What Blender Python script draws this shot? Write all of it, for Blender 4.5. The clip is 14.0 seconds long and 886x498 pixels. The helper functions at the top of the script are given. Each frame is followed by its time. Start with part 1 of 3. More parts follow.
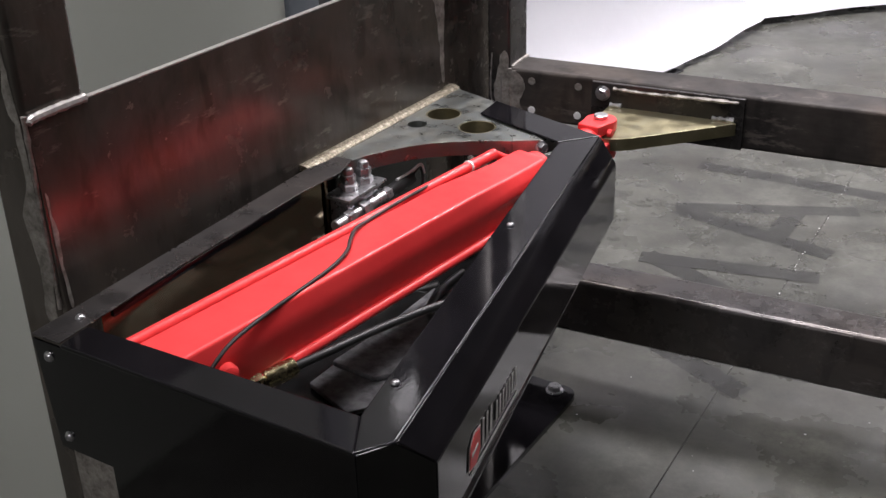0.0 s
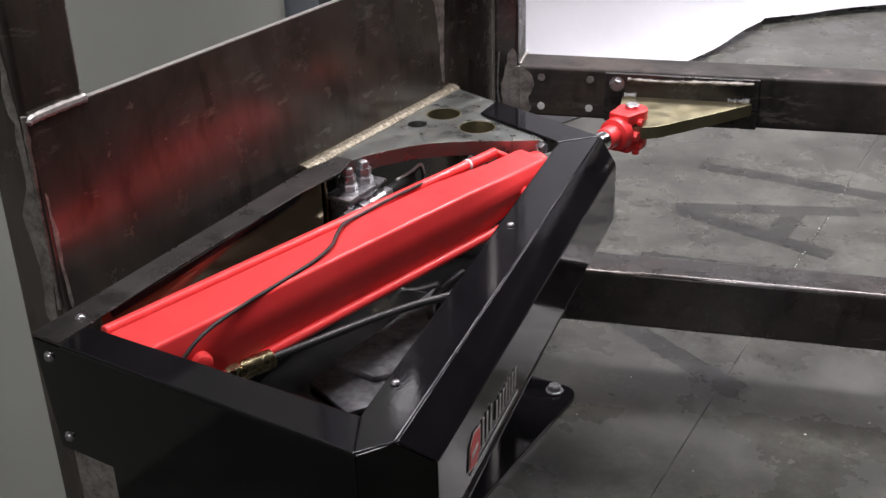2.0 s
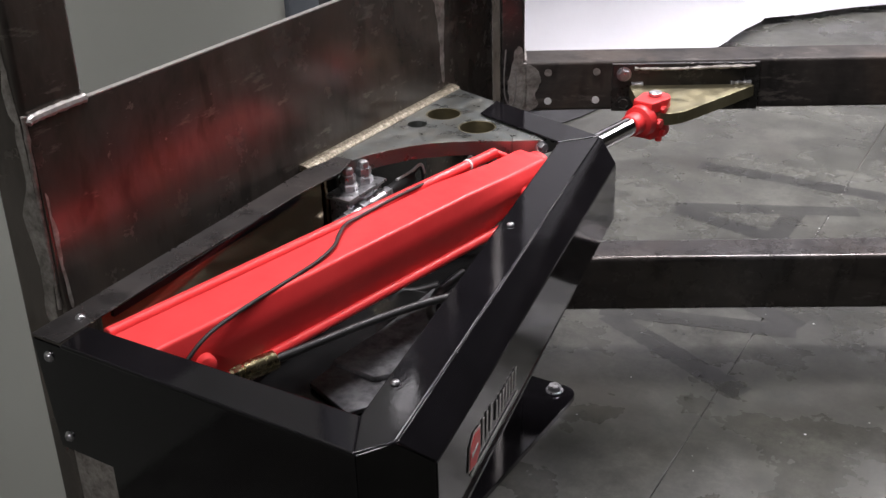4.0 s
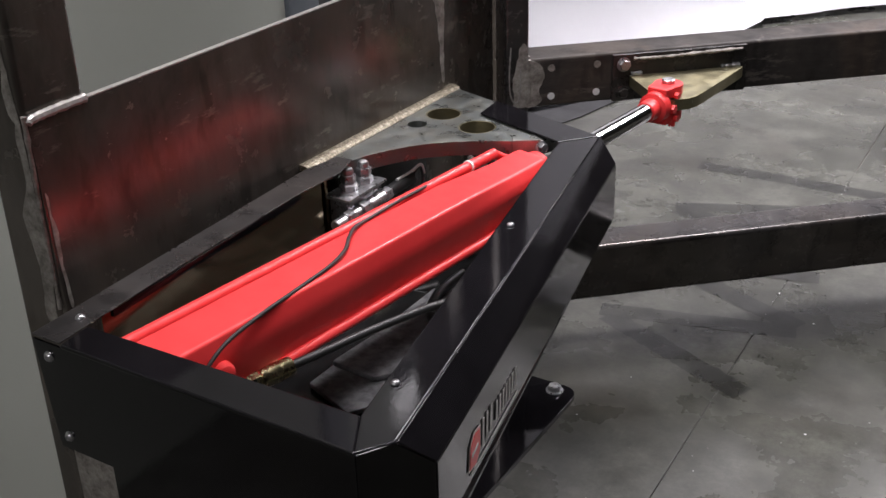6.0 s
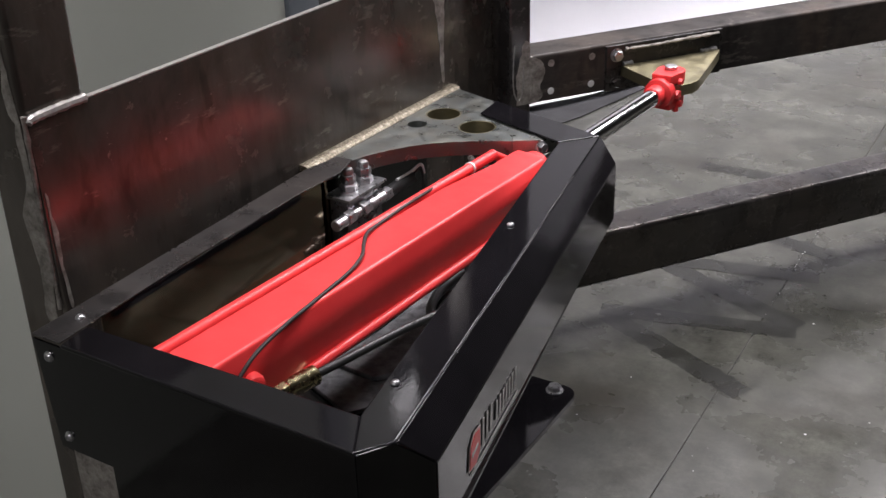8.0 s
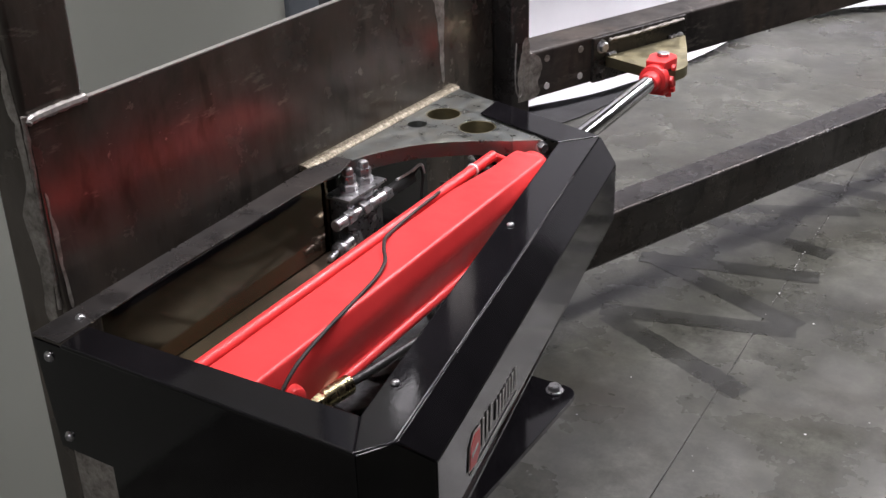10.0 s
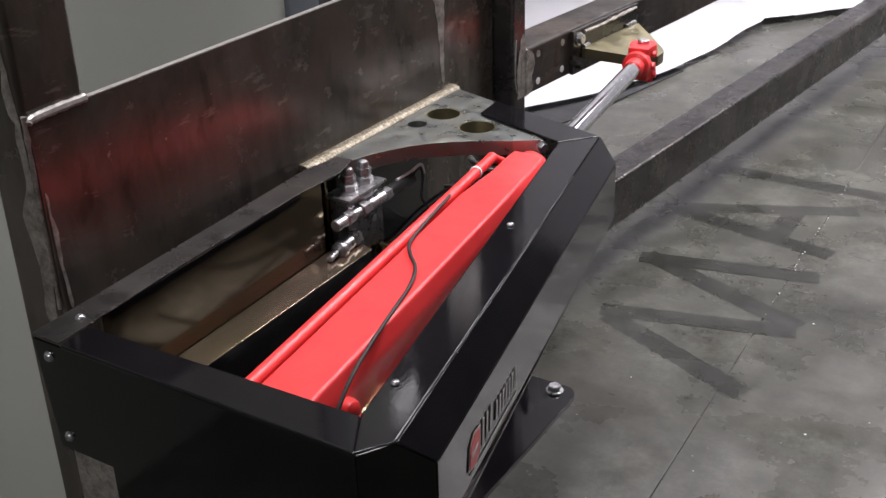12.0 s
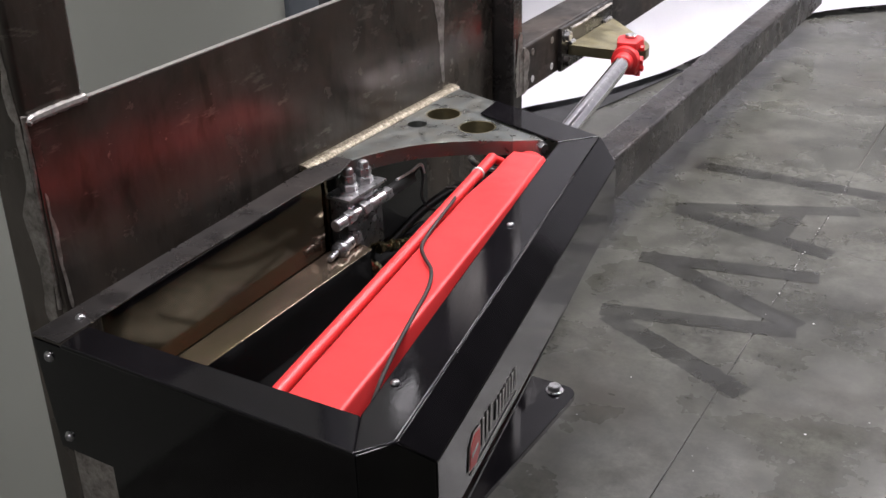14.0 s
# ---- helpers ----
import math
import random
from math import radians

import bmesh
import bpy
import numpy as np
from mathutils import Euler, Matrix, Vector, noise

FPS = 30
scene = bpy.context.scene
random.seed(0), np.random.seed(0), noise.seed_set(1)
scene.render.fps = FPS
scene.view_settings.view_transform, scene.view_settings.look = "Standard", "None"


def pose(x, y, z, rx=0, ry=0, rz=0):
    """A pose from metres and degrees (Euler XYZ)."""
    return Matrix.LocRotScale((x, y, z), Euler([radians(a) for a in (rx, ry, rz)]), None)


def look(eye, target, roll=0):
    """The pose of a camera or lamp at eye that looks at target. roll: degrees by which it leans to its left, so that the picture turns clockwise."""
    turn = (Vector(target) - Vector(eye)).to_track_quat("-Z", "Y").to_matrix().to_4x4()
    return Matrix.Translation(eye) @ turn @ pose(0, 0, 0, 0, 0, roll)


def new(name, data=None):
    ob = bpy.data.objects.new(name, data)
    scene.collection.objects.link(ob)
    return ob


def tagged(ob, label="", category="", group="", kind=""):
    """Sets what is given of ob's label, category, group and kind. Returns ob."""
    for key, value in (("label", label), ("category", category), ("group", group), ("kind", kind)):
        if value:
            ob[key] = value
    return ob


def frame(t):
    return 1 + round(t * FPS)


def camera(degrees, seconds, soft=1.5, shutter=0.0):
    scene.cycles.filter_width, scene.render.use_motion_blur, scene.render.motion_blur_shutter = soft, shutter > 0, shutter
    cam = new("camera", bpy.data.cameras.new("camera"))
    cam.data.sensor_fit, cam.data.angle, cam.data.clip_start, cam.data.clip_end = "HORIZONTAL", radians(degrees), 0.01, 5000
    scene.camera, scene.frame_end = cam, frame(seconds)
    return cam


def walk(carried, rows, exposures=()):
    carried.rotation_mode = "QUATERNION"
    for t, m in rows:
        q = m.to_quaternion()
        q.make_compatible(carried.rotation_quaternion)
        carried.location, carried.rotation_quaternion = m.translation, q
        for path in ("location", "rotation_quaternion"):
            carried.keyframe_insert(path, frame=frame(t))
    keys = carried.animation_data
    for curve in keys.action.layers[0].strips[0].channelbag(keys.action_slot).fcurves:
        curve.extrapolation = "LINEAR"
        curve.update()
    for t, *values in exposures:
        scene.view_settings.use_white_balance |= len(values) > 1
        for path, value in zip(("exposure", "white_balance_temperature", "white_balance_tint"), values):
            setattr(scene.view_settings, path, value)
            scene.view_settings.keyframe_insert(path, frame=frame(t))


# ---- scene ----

EYE = (0.0, 0.0, 1.53)
AHEAD = (-1.445, 2.268, 0.201)
cam = camera(42.6, 14.0, soft=1.5)
CAM = look(EYE, AHEAD, -1.73)
walk(cam, [(0, CAM), (14, CAM)], exposures=[(0, 0.0), (14, 0.0)])

# ---- light: ceiling luminaires at assumed places, two added panels and a faint grey ambience ----
world = bpy.data.worlds.new("hall")
scene.world = world
world.use_nodes = True
world.node_tree.nodes["Background"].inputs[0].default_value = (0.8, 0.9, 1.0, 1)
world.node_tree.nodes["Background"].inputs[1].default_value = 0.05
# Fourth row: unseen fill added to brighten the front panel and partition.
# Last row: weak panel added for the bright reflection on the cover's corner.
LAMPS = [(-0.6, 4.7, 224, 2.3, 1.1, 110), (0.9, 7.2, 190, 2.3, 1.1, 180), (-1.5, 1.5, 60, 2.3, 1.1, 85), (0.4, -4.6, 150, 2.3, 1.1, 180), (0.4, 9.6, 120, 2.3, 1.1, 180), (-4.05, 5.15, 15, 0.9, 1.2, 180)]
CEILING = 4.4
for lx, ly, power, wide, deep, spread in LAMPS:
    lamp = bpy.data.lights.new("panel_light", "AREA")
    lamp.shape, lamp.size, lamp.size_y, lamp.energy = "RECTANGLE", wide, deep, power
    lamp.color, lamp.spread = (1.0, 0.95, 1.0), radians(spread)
    o = new("panel_light", lamp)
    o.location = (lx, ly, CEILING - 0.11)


# ---- materials ----
def mat(name, rough=0.5, metal=0.0, coat=0.0):
    m = bpy.data.materials.new(name)
    m.use_nodes = True
    n = m.node_tree.nodes
    b = n["Principled BSDF"]
    b.inputs["Roughness"].default_value = rough
    b.inputs["Metallic"].default_value = metal
    b.inputs["Coat Weight"].default_value = coat
    b.inputs["Coat Roughness"].default_value = 0.08
    return m, n, m.node_tree.links, b


def coords(n, l, scale=(1, 1, 1), kind="Object"):
    tc, mp = n.new("ShaderNodeTexCoord"), n.new("ShaderNodeMapping")
    mp.inputs["Scale"].default_value = scale
    l.new(tc.outputs[kind], mp.inputs["Vector"])
    return mp.outputs["Vector"]


def cloud(n, l, vec, scale, detail=4, rough=0.6, warp=0.0):
    t = n.new("ShaderNodeTexNoise")
    t.inputs["Scale"].default_value, t.inputs["Detail"].default_value = scale, detail
    t.inputs["Roughness"].default_value, t.inputs["Distortion"].default_value = rough, warp
    l.new(vec, t.inputs["Vector"])
    return t.outputs["Fac"]


def ramp(n, l, fac, stops):
    r = n.new("ShaderNodeValToRGB")
    while len(r.color_ramp.elements) < len(stops):
        r.color_ramp.elements.new(0.5)
    for e, (p, c) in zip(r.color_ramp.elements, stops):
        e.position = 0.5 + 0.68 * (p - 0.5)
        e.color = (*c, 1) if len(c) == 3 else c
    l.new(fac, r.inputs["Fac"])
    return r.outputs["Color"]


def mix(n, l, fac, a, b, mode="MIX"):
    m = n.new("ShaderNodeMix")
    m.data_type, m.blend_type = "RGBA", mode
    for sock, v in ((m.inputs[0], fac), (m.inputs[6], a), (m.inputs[7], b)):
        if isinstance(v, (int, float)):
            sock.default_value = v
        elif isinstance(v, tuple):
            sock.default_value = (*v, 1)
        else:
            l.new(v, sock)
    return m.outputs[2]


def gray(v):
    return (v, v, v)


def bump(n, l, b, height, strength, distance=0.002):
    u = n.new("ShaderNodeBump")
    u.inputs["Strength"].default_value, u.inputs["Distance"].default_value = strength, distance
    l.new(height, u.inputs["Height"])
    l.new(u.outputs["Normal"], b.inputs["Normal"])


def black_paint():
    """Gloss powder coat with a fine orange peel and a few dull handling marks."""
    m, n, l, b = mat("black_powder_coat", 0.1)
    v = coords(n, l)
    l.new(ramp(n, l, cloud(n, l, v, 9, 5), [(0.3, (0.0045, 0.0042, 0.0050)), (0.75, (0.0075, 0.0069, 0.0082))]), b.inputs["Base Color"])
    l.new(ramp(n, l, cloud(n, l, v, 16, 6), [(0.3, gray(0.045)), (0.65, gray(0.085)), (0.85, gray(0.16))]), b.inputs["Roughness"])
    b.inputs["Specular IOR Level"].default_value = 0.38
    bump(n, l, b, cloud(n, l, v, 210, 2), 0.07, 0.0006)
    return m


def steel(name, dark, light, streak=(5, 5, 1.6), rough=(0.16, 0.34), metal=0.8, rust=0.5):
    """Hot-rolled steel with mill scale: cloudy tone, rust tint, dark drips and smudges."""
    m, n, l, b = mat(name, 0.3, metal)
    v = coords(n, l)
    tone = cloud(n, l, v, 2.6, 8, 0.62, 0.6)
    base = ramp(n, l, tone, [(0.28, dark), (0.5, tuple((p + q) / 2 for p, q in zip(dark, light))), (0.75, light)])
    rusty = ramp(n, l, cloud(n, l, coords(n, l, (1, 1, 0.6)), 3.7, 6, 0.65, 0.9), [(0.45, gray(0)), (0.75, gray(rust))])
    base = mix(n, l, rusty, base, (0.19, 0.13, 0.09))
    streaks = ramp(n, l, cloud(n, l, coords(n, l, streak), 6, 5, 0.6), [(0.3, gray(0.78)), (0.6, gray(1.0))])
    base = mix(n, l, 1.0, base, streaks, "MULTIPLY")
    drops = ramp(n, l, cloud(n, l, coords(n, l, (7, 7, 2.6)), 2.4, 3, 0.5), [(0.28, gray(0.4)), (0.37, gray(0))])
    base = mix(n, l, drops, base, tuple(0.35 * c for c in dark))
    rub = ramp(n, l, cloud(n, l, coords(n, l, (3, 3, 9)), 3.0, 6, 0.7), [(0.66, gray(0)), (0.74, gray(0.5))])
    base = mix(n, l, rub, base, tuple(1.7 * c for c in light))
    l.new(base, b.inputs["Base Color"])
    l.new(ramp(n, l, cloud(n, l, v, 9, 7, 0.7), [(0.3, gray(rough[0])), (0.75, gray(rough[1]))]), b.inputs["Roughness"])
    bump(n, l, b, cloud(n, l, v, 140, 5), 0.10, 0.001)
    return m


def ground_metal():
    m, n, l, b = mat("ground_bright_steel", 0.5, 0.45)
    v = coords(n, l, (1, 1, 1))
    l.new(ramp(n, l, cloud(n, l, v, 40, 6, 0.75), [(0.3, (0.15, 0.135, 0.12)), (0.7, (0.44, 0.41, 0.375))]), b.inputs["Base Color"])
    bump(n, l, b, cloud(n, l, coords(n, l, (30, 300, 300)), 3, 3), 0.2, 0.001)
    return m


def zinc(name, a, c, tint, amount, rough=0.34):
    m, n, l, b = mat(name, rough, 0.9)
    v = coords(n, l)
    base = ramp(n, l, cloud(n, l, v, 7, 5, 0.6, 1.2), [(0.3, a), (0.7, c)])
    stain = ramp(n, l, cloud(n, l, v, 12, 5, 0.6, 2.0), [(0.42, gray(0)), (0.72, gray(amount))])
    base = mix(n, l, stain, base, tint)
    scratch = ramp(n, l, cloud(n, l, coords(n, l, (60, 9, 9)), 4, 5, 0.8), [(0.68, gray(0)), (0.76, gray(0.35))])
    base = mix(n, l, scratch, base, (0.8, 0.78, 0.72))
    l.new(base, b.inputs["Base Color"])
    l.new(ramp(n, l, cloud(n, l, v, 30, 5), [(0.3, gray(rough - 0.1)), (0.8, gray(rough + 0.14))]), b.inputs["Roughness"])
    bump(n, l, b, cloud(n, l, v, 200, 3), 0.08, 0.001)
    return m


def passivated():
    """Yellow-passivated sheet: smooth straw colour drifting to rose and green, with fine drawing lines."""
    m, n, l, b = mat("passivated_zinc_sheet", 0.1, 0.85)
    v = coords(n, l, (1, 0.5, 1))
    base = ramp(n, l, cloud(n, l, v, 4, 3, 0.5, 0.4), [(0.3, (0.20, 0.165, 0.105)), (0.7, (0.31, 0.265, 0.175))])
    rose = ramp(n, l, cloud(n, l, v, 7, 3, 0.5, 0.6), [(0.5, gray(0)), (0.7, gray(0.45))])
    base = mix(n, l, rose, base, (0.29, 0.20, 0.18))
    lines = ramp(n, l, cloud(n, l, coords(n, l, (40, 1.5, 40)), 6, 4, 0.7), [(0.3, gray(0.86)), (0.7, gray(1.05))])
    base = mix(n, l, 1.0, base, lines, "MULTIPLY")
    l.new(base, b.inputs["Base Color"])
    l.new(ramp(n, l, cloud(n, l, v, 12, 5), [(0.3, gray(0.07)), (0.75, gray(0.14))]), b.inputs["Roughness"])
    bump(n, l, b, cloud(n, l, v, 160, 3), 0.03, 0.001)
    return m


def speckled_weld():
    """A zinc-plated fillet weld: beige, grainy, with bright and dark specks."""
    m, n, l, b = mat("zinc_plated_weld", 0.5, 0.6)
    v = coords(n, l)
    base = ramp(n, l, cloud(n, l, v, 150, 4, 0.8), [(0.3, (0.12, 0.102, 0.076)), (0.5, (0.26, 0.235, 0.185)), (0.7, (0.58, 0.55, 0.48))])
    tone = ramp(n, l, cloud(n, l, v, 9, 4, 0.6), [(0.3, (0.70, 0.66, 0.58)), (0.7, (1.0, 0.98, 0.92))])
    l.new(mix(n, l, 1.0, base, tone, "MULTIPLY"), b.inputs["Base Color"])
    bump(n, l, b, cloud(n, l, v, 170, 4, 0.7), 0.35, 0.002)
    return m


def red_paint():
    m, n, l, b = mat("gloss_red_paint", 0.5, 0.0, 0.0)
    v = coords(n, l)
    l.new(ramp(n, l, cloud(n, l, v, 14, 5), [(0.3, (0.78, 0.042, 0.044)), (0.75, (0.85, 0.054, 0.055))]), b.inputs["Base Color"])
    l.new(ramp(n, l, cloud(n, l, v, 30, 4), [(0.3, gray(0.30)), (0.8, gray(0.42))]), b.inputs["Roughness"])
    bump(n, l, b, cloud(n, l, v, 120, 3), 0.06, 0.001)
    return m


def shiny(name, colour, rough=0.15, metal=1.0, spread=0.08, scale=60):
    m, n, l, b = mat(name, rough, metal)
    v = coords(n, l)
    l.new(ramp(n, l, cloud(n, l, v, scale, 4), [(0.3, tuple(0.75 * c for c in colour)), (0.7, colour)]), b.inputs["Base Color"])
    l.new(ramp(n, l, cloud(n, l, v, scale * 1.7, 4), [(0.3, gray(max(rough - spread, 0.03))), (0.8, gray(rough + spread))]), b.inputs["Roughness"])
    return m


def concrete():
    m, n, l, b = mat("worn_concrete", 0.42)
    v = coords(n, l)
    base = ramp(n, l, cloud(n, l, v, 2.6, 12, 0.72, 0.0), [(0.26, (0.028, 0.0286, 0.0225)), (0.48, (0.056, 0.0568, 0.0465)), (0.72, (0.100, 0.1010, 0.085))])
    cloudy = ramp(n, l, cloud(n, l, v, 0.8, 3, 0.5, 0.1), [(0.35, gray(0.82)), (0.65, gray(1.10))])
    base = mix(n, l, 1.0, base, cloudy, "MULTIPLY")
    mottled = ramp(n, l, cloud(n, l, v, 11, 12, 0.82, 0.0), [(0.32, gray(0.60)), (0.5, gray(0.95)), (0.68, gray(1.17))])
    base = mix(n, l, 1.0, base, mottled, "MULTIPLY")
    fine = ramp(n, l, cloud(n, l, v, 70, 8, 0.8), [(0.3, gray(0.78)), (0.7, gray(1.12))])
    base = mix(n, l, 1.0, base, fine, "MULTIPLY")
    blot = ramp(n, l, cloud(n, l, v, 8.5, 4, 0.6, 0.3), [(0.58, gray(0)), (0.84, gray(0.6))])
    base = mix(n, l, blot, base, (0.022, 0.021, 0.017))
    oil = ramp(n, l, cloud(n, l, v, 1.7, 5, 0.6, 0.2), [(0.54, gray(0)), (0.86, gray(0.6))])
    base = mix(n, l, oil, base, (0.040, 0.034, 0.026))
    specks = ramp(n, l, cloud(n, l, v, 60, 3, 0.5), [(0.84, gray(0)), (0.90, gray(0.45))])
    base = mix(n, l, specks, base, (0.36, 0.36, 0.34))
    l.new(base, b.inputs["Base Color"])
    l.new(ramp(n, l, cloud(n, l, v, 3.3, 6, 0.6), [(0.3, gray(0.20)), (0.7, gray(0.38))]), b.inputs["Roughness"])
    bump(n, l, b, cloud(n, l, v, 90, 5, 0.7), 0.15, 0.002)
    return m


def floor_paint():
    """Old dark floor marking, rubbed thin so that the concrete shows through."""
    m = CONCRETE.copy()
    m.name = "rubbed_floor_marking"
    n, l = m.node_tree.nodes, m.node_tree.links
    b = n["Principled BSDF"]
    base = b.inputs["Base Color"].links[0].from_socket
    v = coords(n, l)
    worn = ramp(n, l, cloud(n, l, v, 7, 8, 0.75, 0.6), [(0.32, gray(0.32)), (0.60, gray(0.42)), (0.80, gray(0.60))])
    l.new(mix(n, l, 1.0, base, worn, "MULTIPLY"), b.inputs["Base Color"])
    return m


def matte(name, a, c, rough=0.7, scale=6.0, relief=0.05, fine=80):
    m, n, l, b = mat(name, rough)
    v = coords(n, l)
    l.new(ramp(n, l, cloud(n, l, v, scale, 6), [(0.3, a), (0.7, c)]), b.inputs["Base Color"])
    bump(n, l, b, cloud(n, l, v, fine, 4), relief, 0.002)
    return m


BLACK = black_paint()
STEEL = steel("mill_scale_steel", (0.074, 0.064, 0.056), (0.165, 0.146, 0.128), rough=(0.16, 0.30), metal=0.55, rust=0.25)
RAIL = steel("mill_scale_tube", (0.036, 0.034, 0.034), (0.105, 0.098, 0.094), streak=(1.2, 3, 9), rough=(0.20, 0.40), metal=0.65, rust=0.12)
WELDRAW = shiny("bright_weld_metal", (0.42, 0.40, 0.38), 0.5, 0.6, 0.1, 90)
# Top rail only: darker and duller than the other gate tube.
TOPRAIL = steel("dark_steel_tube", (0.026, 0.024, 0.023), (0.085, 0.074, 0.066), streak=(3, 3, 9), rough=(0.45, 0.62), metal=0.12, rust=0.25)
TOPRAIL.node_tree.nodes["Principled BSDF"].inputs["Specular IOR Level"].default_value = 0.15
GROUND = ground_metal()
ZINC = zinc("clear_zinc_plate", (0.25, 0.268, 0.255), (0.31, 0.332, 0.320), (0.34, 0.31, 0.23), 0.35, 0.34)
PAN = passivated()
GOLD = zinc("yellow_zinc_plate", (0.235, 0.21, 0.125), (0.35, 0.315, 0.20), (0.30, 0.285, 0.20), 0.4, 0.42)
WELD = speckled_weld()
RED = red_paint()
CHROME = shiny("chrome_rod", (0.86, 0.86, 0.87), 0.11, 1.0, 0.03)
PLATED = shiny("plated_fastener", (0.56, 0.56, 0.57), 0.34, 0.9, 0.08)
BRASS = shiny("brass_fitting", (0.52, 0.44, 0.26), 0.26, 1.0, 0.1)
ALLOY = shiny("machined_alloy_block", (0.36, 0.36, 0.37), 0.34, 0.9, 0.1)
RUBBER = matte("black_rubber", (0.010, 0.010, 0.010), (0.022, 0.022, 0.022), 0.42, 20)
TRAY = matte("satin_black_paint", (0.004, 0.004, 0.004), (0.009, 0.009, 0.009), 0.2, 12, 0.03, 200)
CABLE = matte("brown_black_cable", (0.012, 0.009, 0.008), (0.024, 0.018, 0.016), 0.6, 20)
CONCRETE = concrete()
MARKING = floor_paint()
PAPER = matte("white_paper", (0.64, 0.64, 0.665), (0.70, 0.70, 0.725), 0.65, 1.2, 0.03, 6)
PARTITION = matte("grey_green_paint", (0.52, 0.545, 0.48), (0.56, 0.585, 0.52), 0.55, 1.5, 0.03)
BLUEGREY = matte("blue_grey_trim", (0.13, 0.15, 0.17), (0.17, 0.19, 0.21), 0.5, 3)
HALLWALL = matte("hall_wall", (0.09, 0.09, 0.085), (0.13, 0.13, 0.12), 0.8, 0.8)
SOFFIT = matte("hall_ceiling", (0.22, 0.22, 0.22), (0.28, 0.28, 0.28), 0.85, 0.7)
DIRT = matte("packed_dirt", (0.012, 0.011, 0.010), (0.075, 0.072, 0.064), 0.95, 5)
CLOTH = matte("black_cloth", (0.010, 0.010, 0.011), (0.022, 0.022, 0.024), 0.9, 8)
FELT = matte("grey_felt", (0.06, 0.06, 0.062), (0.16, 0.16, 0.165), 0.95, 40, 0.5, 120)
DECAL_RED = matte("decal_red", (0.55, 0.02, 0.02), (0.60, 0.03, 0.03), 0.35, 30)
DECAL_GREY = matte("decal_silver", (0.26, 0.255, 0.24), (0.36, 0.35, 0.33), 0.35, 30)
WHITE_CASE = matte("white_enamel", (0.7, 0.7, 0.7), (0.78, 0.78, 0.76), 0.5, 3)


# ---- mesh helpers ----
ORIGIN = {}


def thing(name, origin, label, category, group="", kind=""):
    """An Empty at the base of a thing; its parts are given in the coordinates of the place."""
    ob = new(name)
    ob.empty_display_size = 0.1
    ob.location = origin
    ORIGIN[ob] = Vector(origin)
    return tagged(ob, label, category, group, kind)


def part(name, bm, material, parent=None, label="", smooth=True):
    """Link a bmesh as one mesh object under a thing or a part."""
    origin = Vector((0, 0, 0))
    if parent is not None:
        top = parent
        while top.parent is not None:
            top = top.parent
        origin = ORIGIN.get(top, origin)
    bmesh.ops.recalc_face_normals(bm, faces=bm.faces)
    if smooth:
        for f in bm.faces:
            f.smooth = True
        for e in bm.edges:
            if len(e.link_faces) == 2 and e.calc_face_angle(0) > radians(38):
                e.smooth = False
    me = bpy.data.meshes.new(name)
    bmesh.ops.translate(bm, verts=bm.verts, vec=-origin)
    bm.to_mesh(me)
    bm.free()
    me.materials.append(material)
    ob = new(name, me)
    if parent is not None:
        ob.parent = parent
    if smooth:
        w = ob.modifiers.new("even_normals", "WEIGHTED_NORMAL")
        w.keep_sharp, w.weight = True, 100
    return tagged(ob, label)


def setting(name, bm, material, label, category, kind="structure"):
    return tagged(part(name, bm, material), label, category, "", kind)


def block(lo, hi, bevel=0.0, segments=2):
    bm = bmesh.new()
    bmesh.ops.create_cube(bm, size=1)
    lo, hi = Vector(lo), Vector(hi)
    for v in bm.verts:
        v.co = Vector([(lo[i] + hi[i]) / 2 + v.co[i] * (hi[i] - lo[i]) for i in range(3)])
    if bevel:
        bmesh.ops.bevel(bm, geom=bm.edges[:], offset=bevel, segments=segments, affect="EDGES", profile=0.5)
    return bm


def prism(points, low, high, bevel=0.0, holes=(), axis="z"):
    """A plate from an outline, with round holes (x, y, radius)."""
    bm = bmesh.new()
    loops = [list(points)] + [[(x + r * math.cos(k * math.tau / 36), y + r * math.sin(k * math.tau / 36)) for k in range(36)] for x, y, r in holes]
    for loop in loops:
        vs = [bm.verts.new((x, y, high)) for x, y in loop]
        for p, q in zip(vs, vs[1:] + vs[:1]):
            bm.edges.new((p, q))
    if holes:
        bmesh.ops.triangle_fill(bm, edges=bm.edges[:], use_beauty=True)
    else:
        bm.faces.new(bm.verts[:])
    made = bmesh.ops.extrude_face_region(bm, geom=bm.faces[:])
    for v in made["geom"]:
        if isinstance(v, bmesh.types.BMVert):
            v.co.z = low
    bmesh.ops.recalc_face_normals(bm, faces=bm.faces)
    if bevel:
        sharp = [e for e in bm.edges if len(e.link_faces) == 2 and e.calc_face_angle(0) > radians(30)]
        bmesh.ops.bevel(bm, geom=sharp, offset=bevel, segments=2, affect="EDGES", profile=0.5)
    if axis == "y":
        for v in bm.verts:
            v.co = Vector((v.co.x, v.co.z, v.co.y))
    return bm


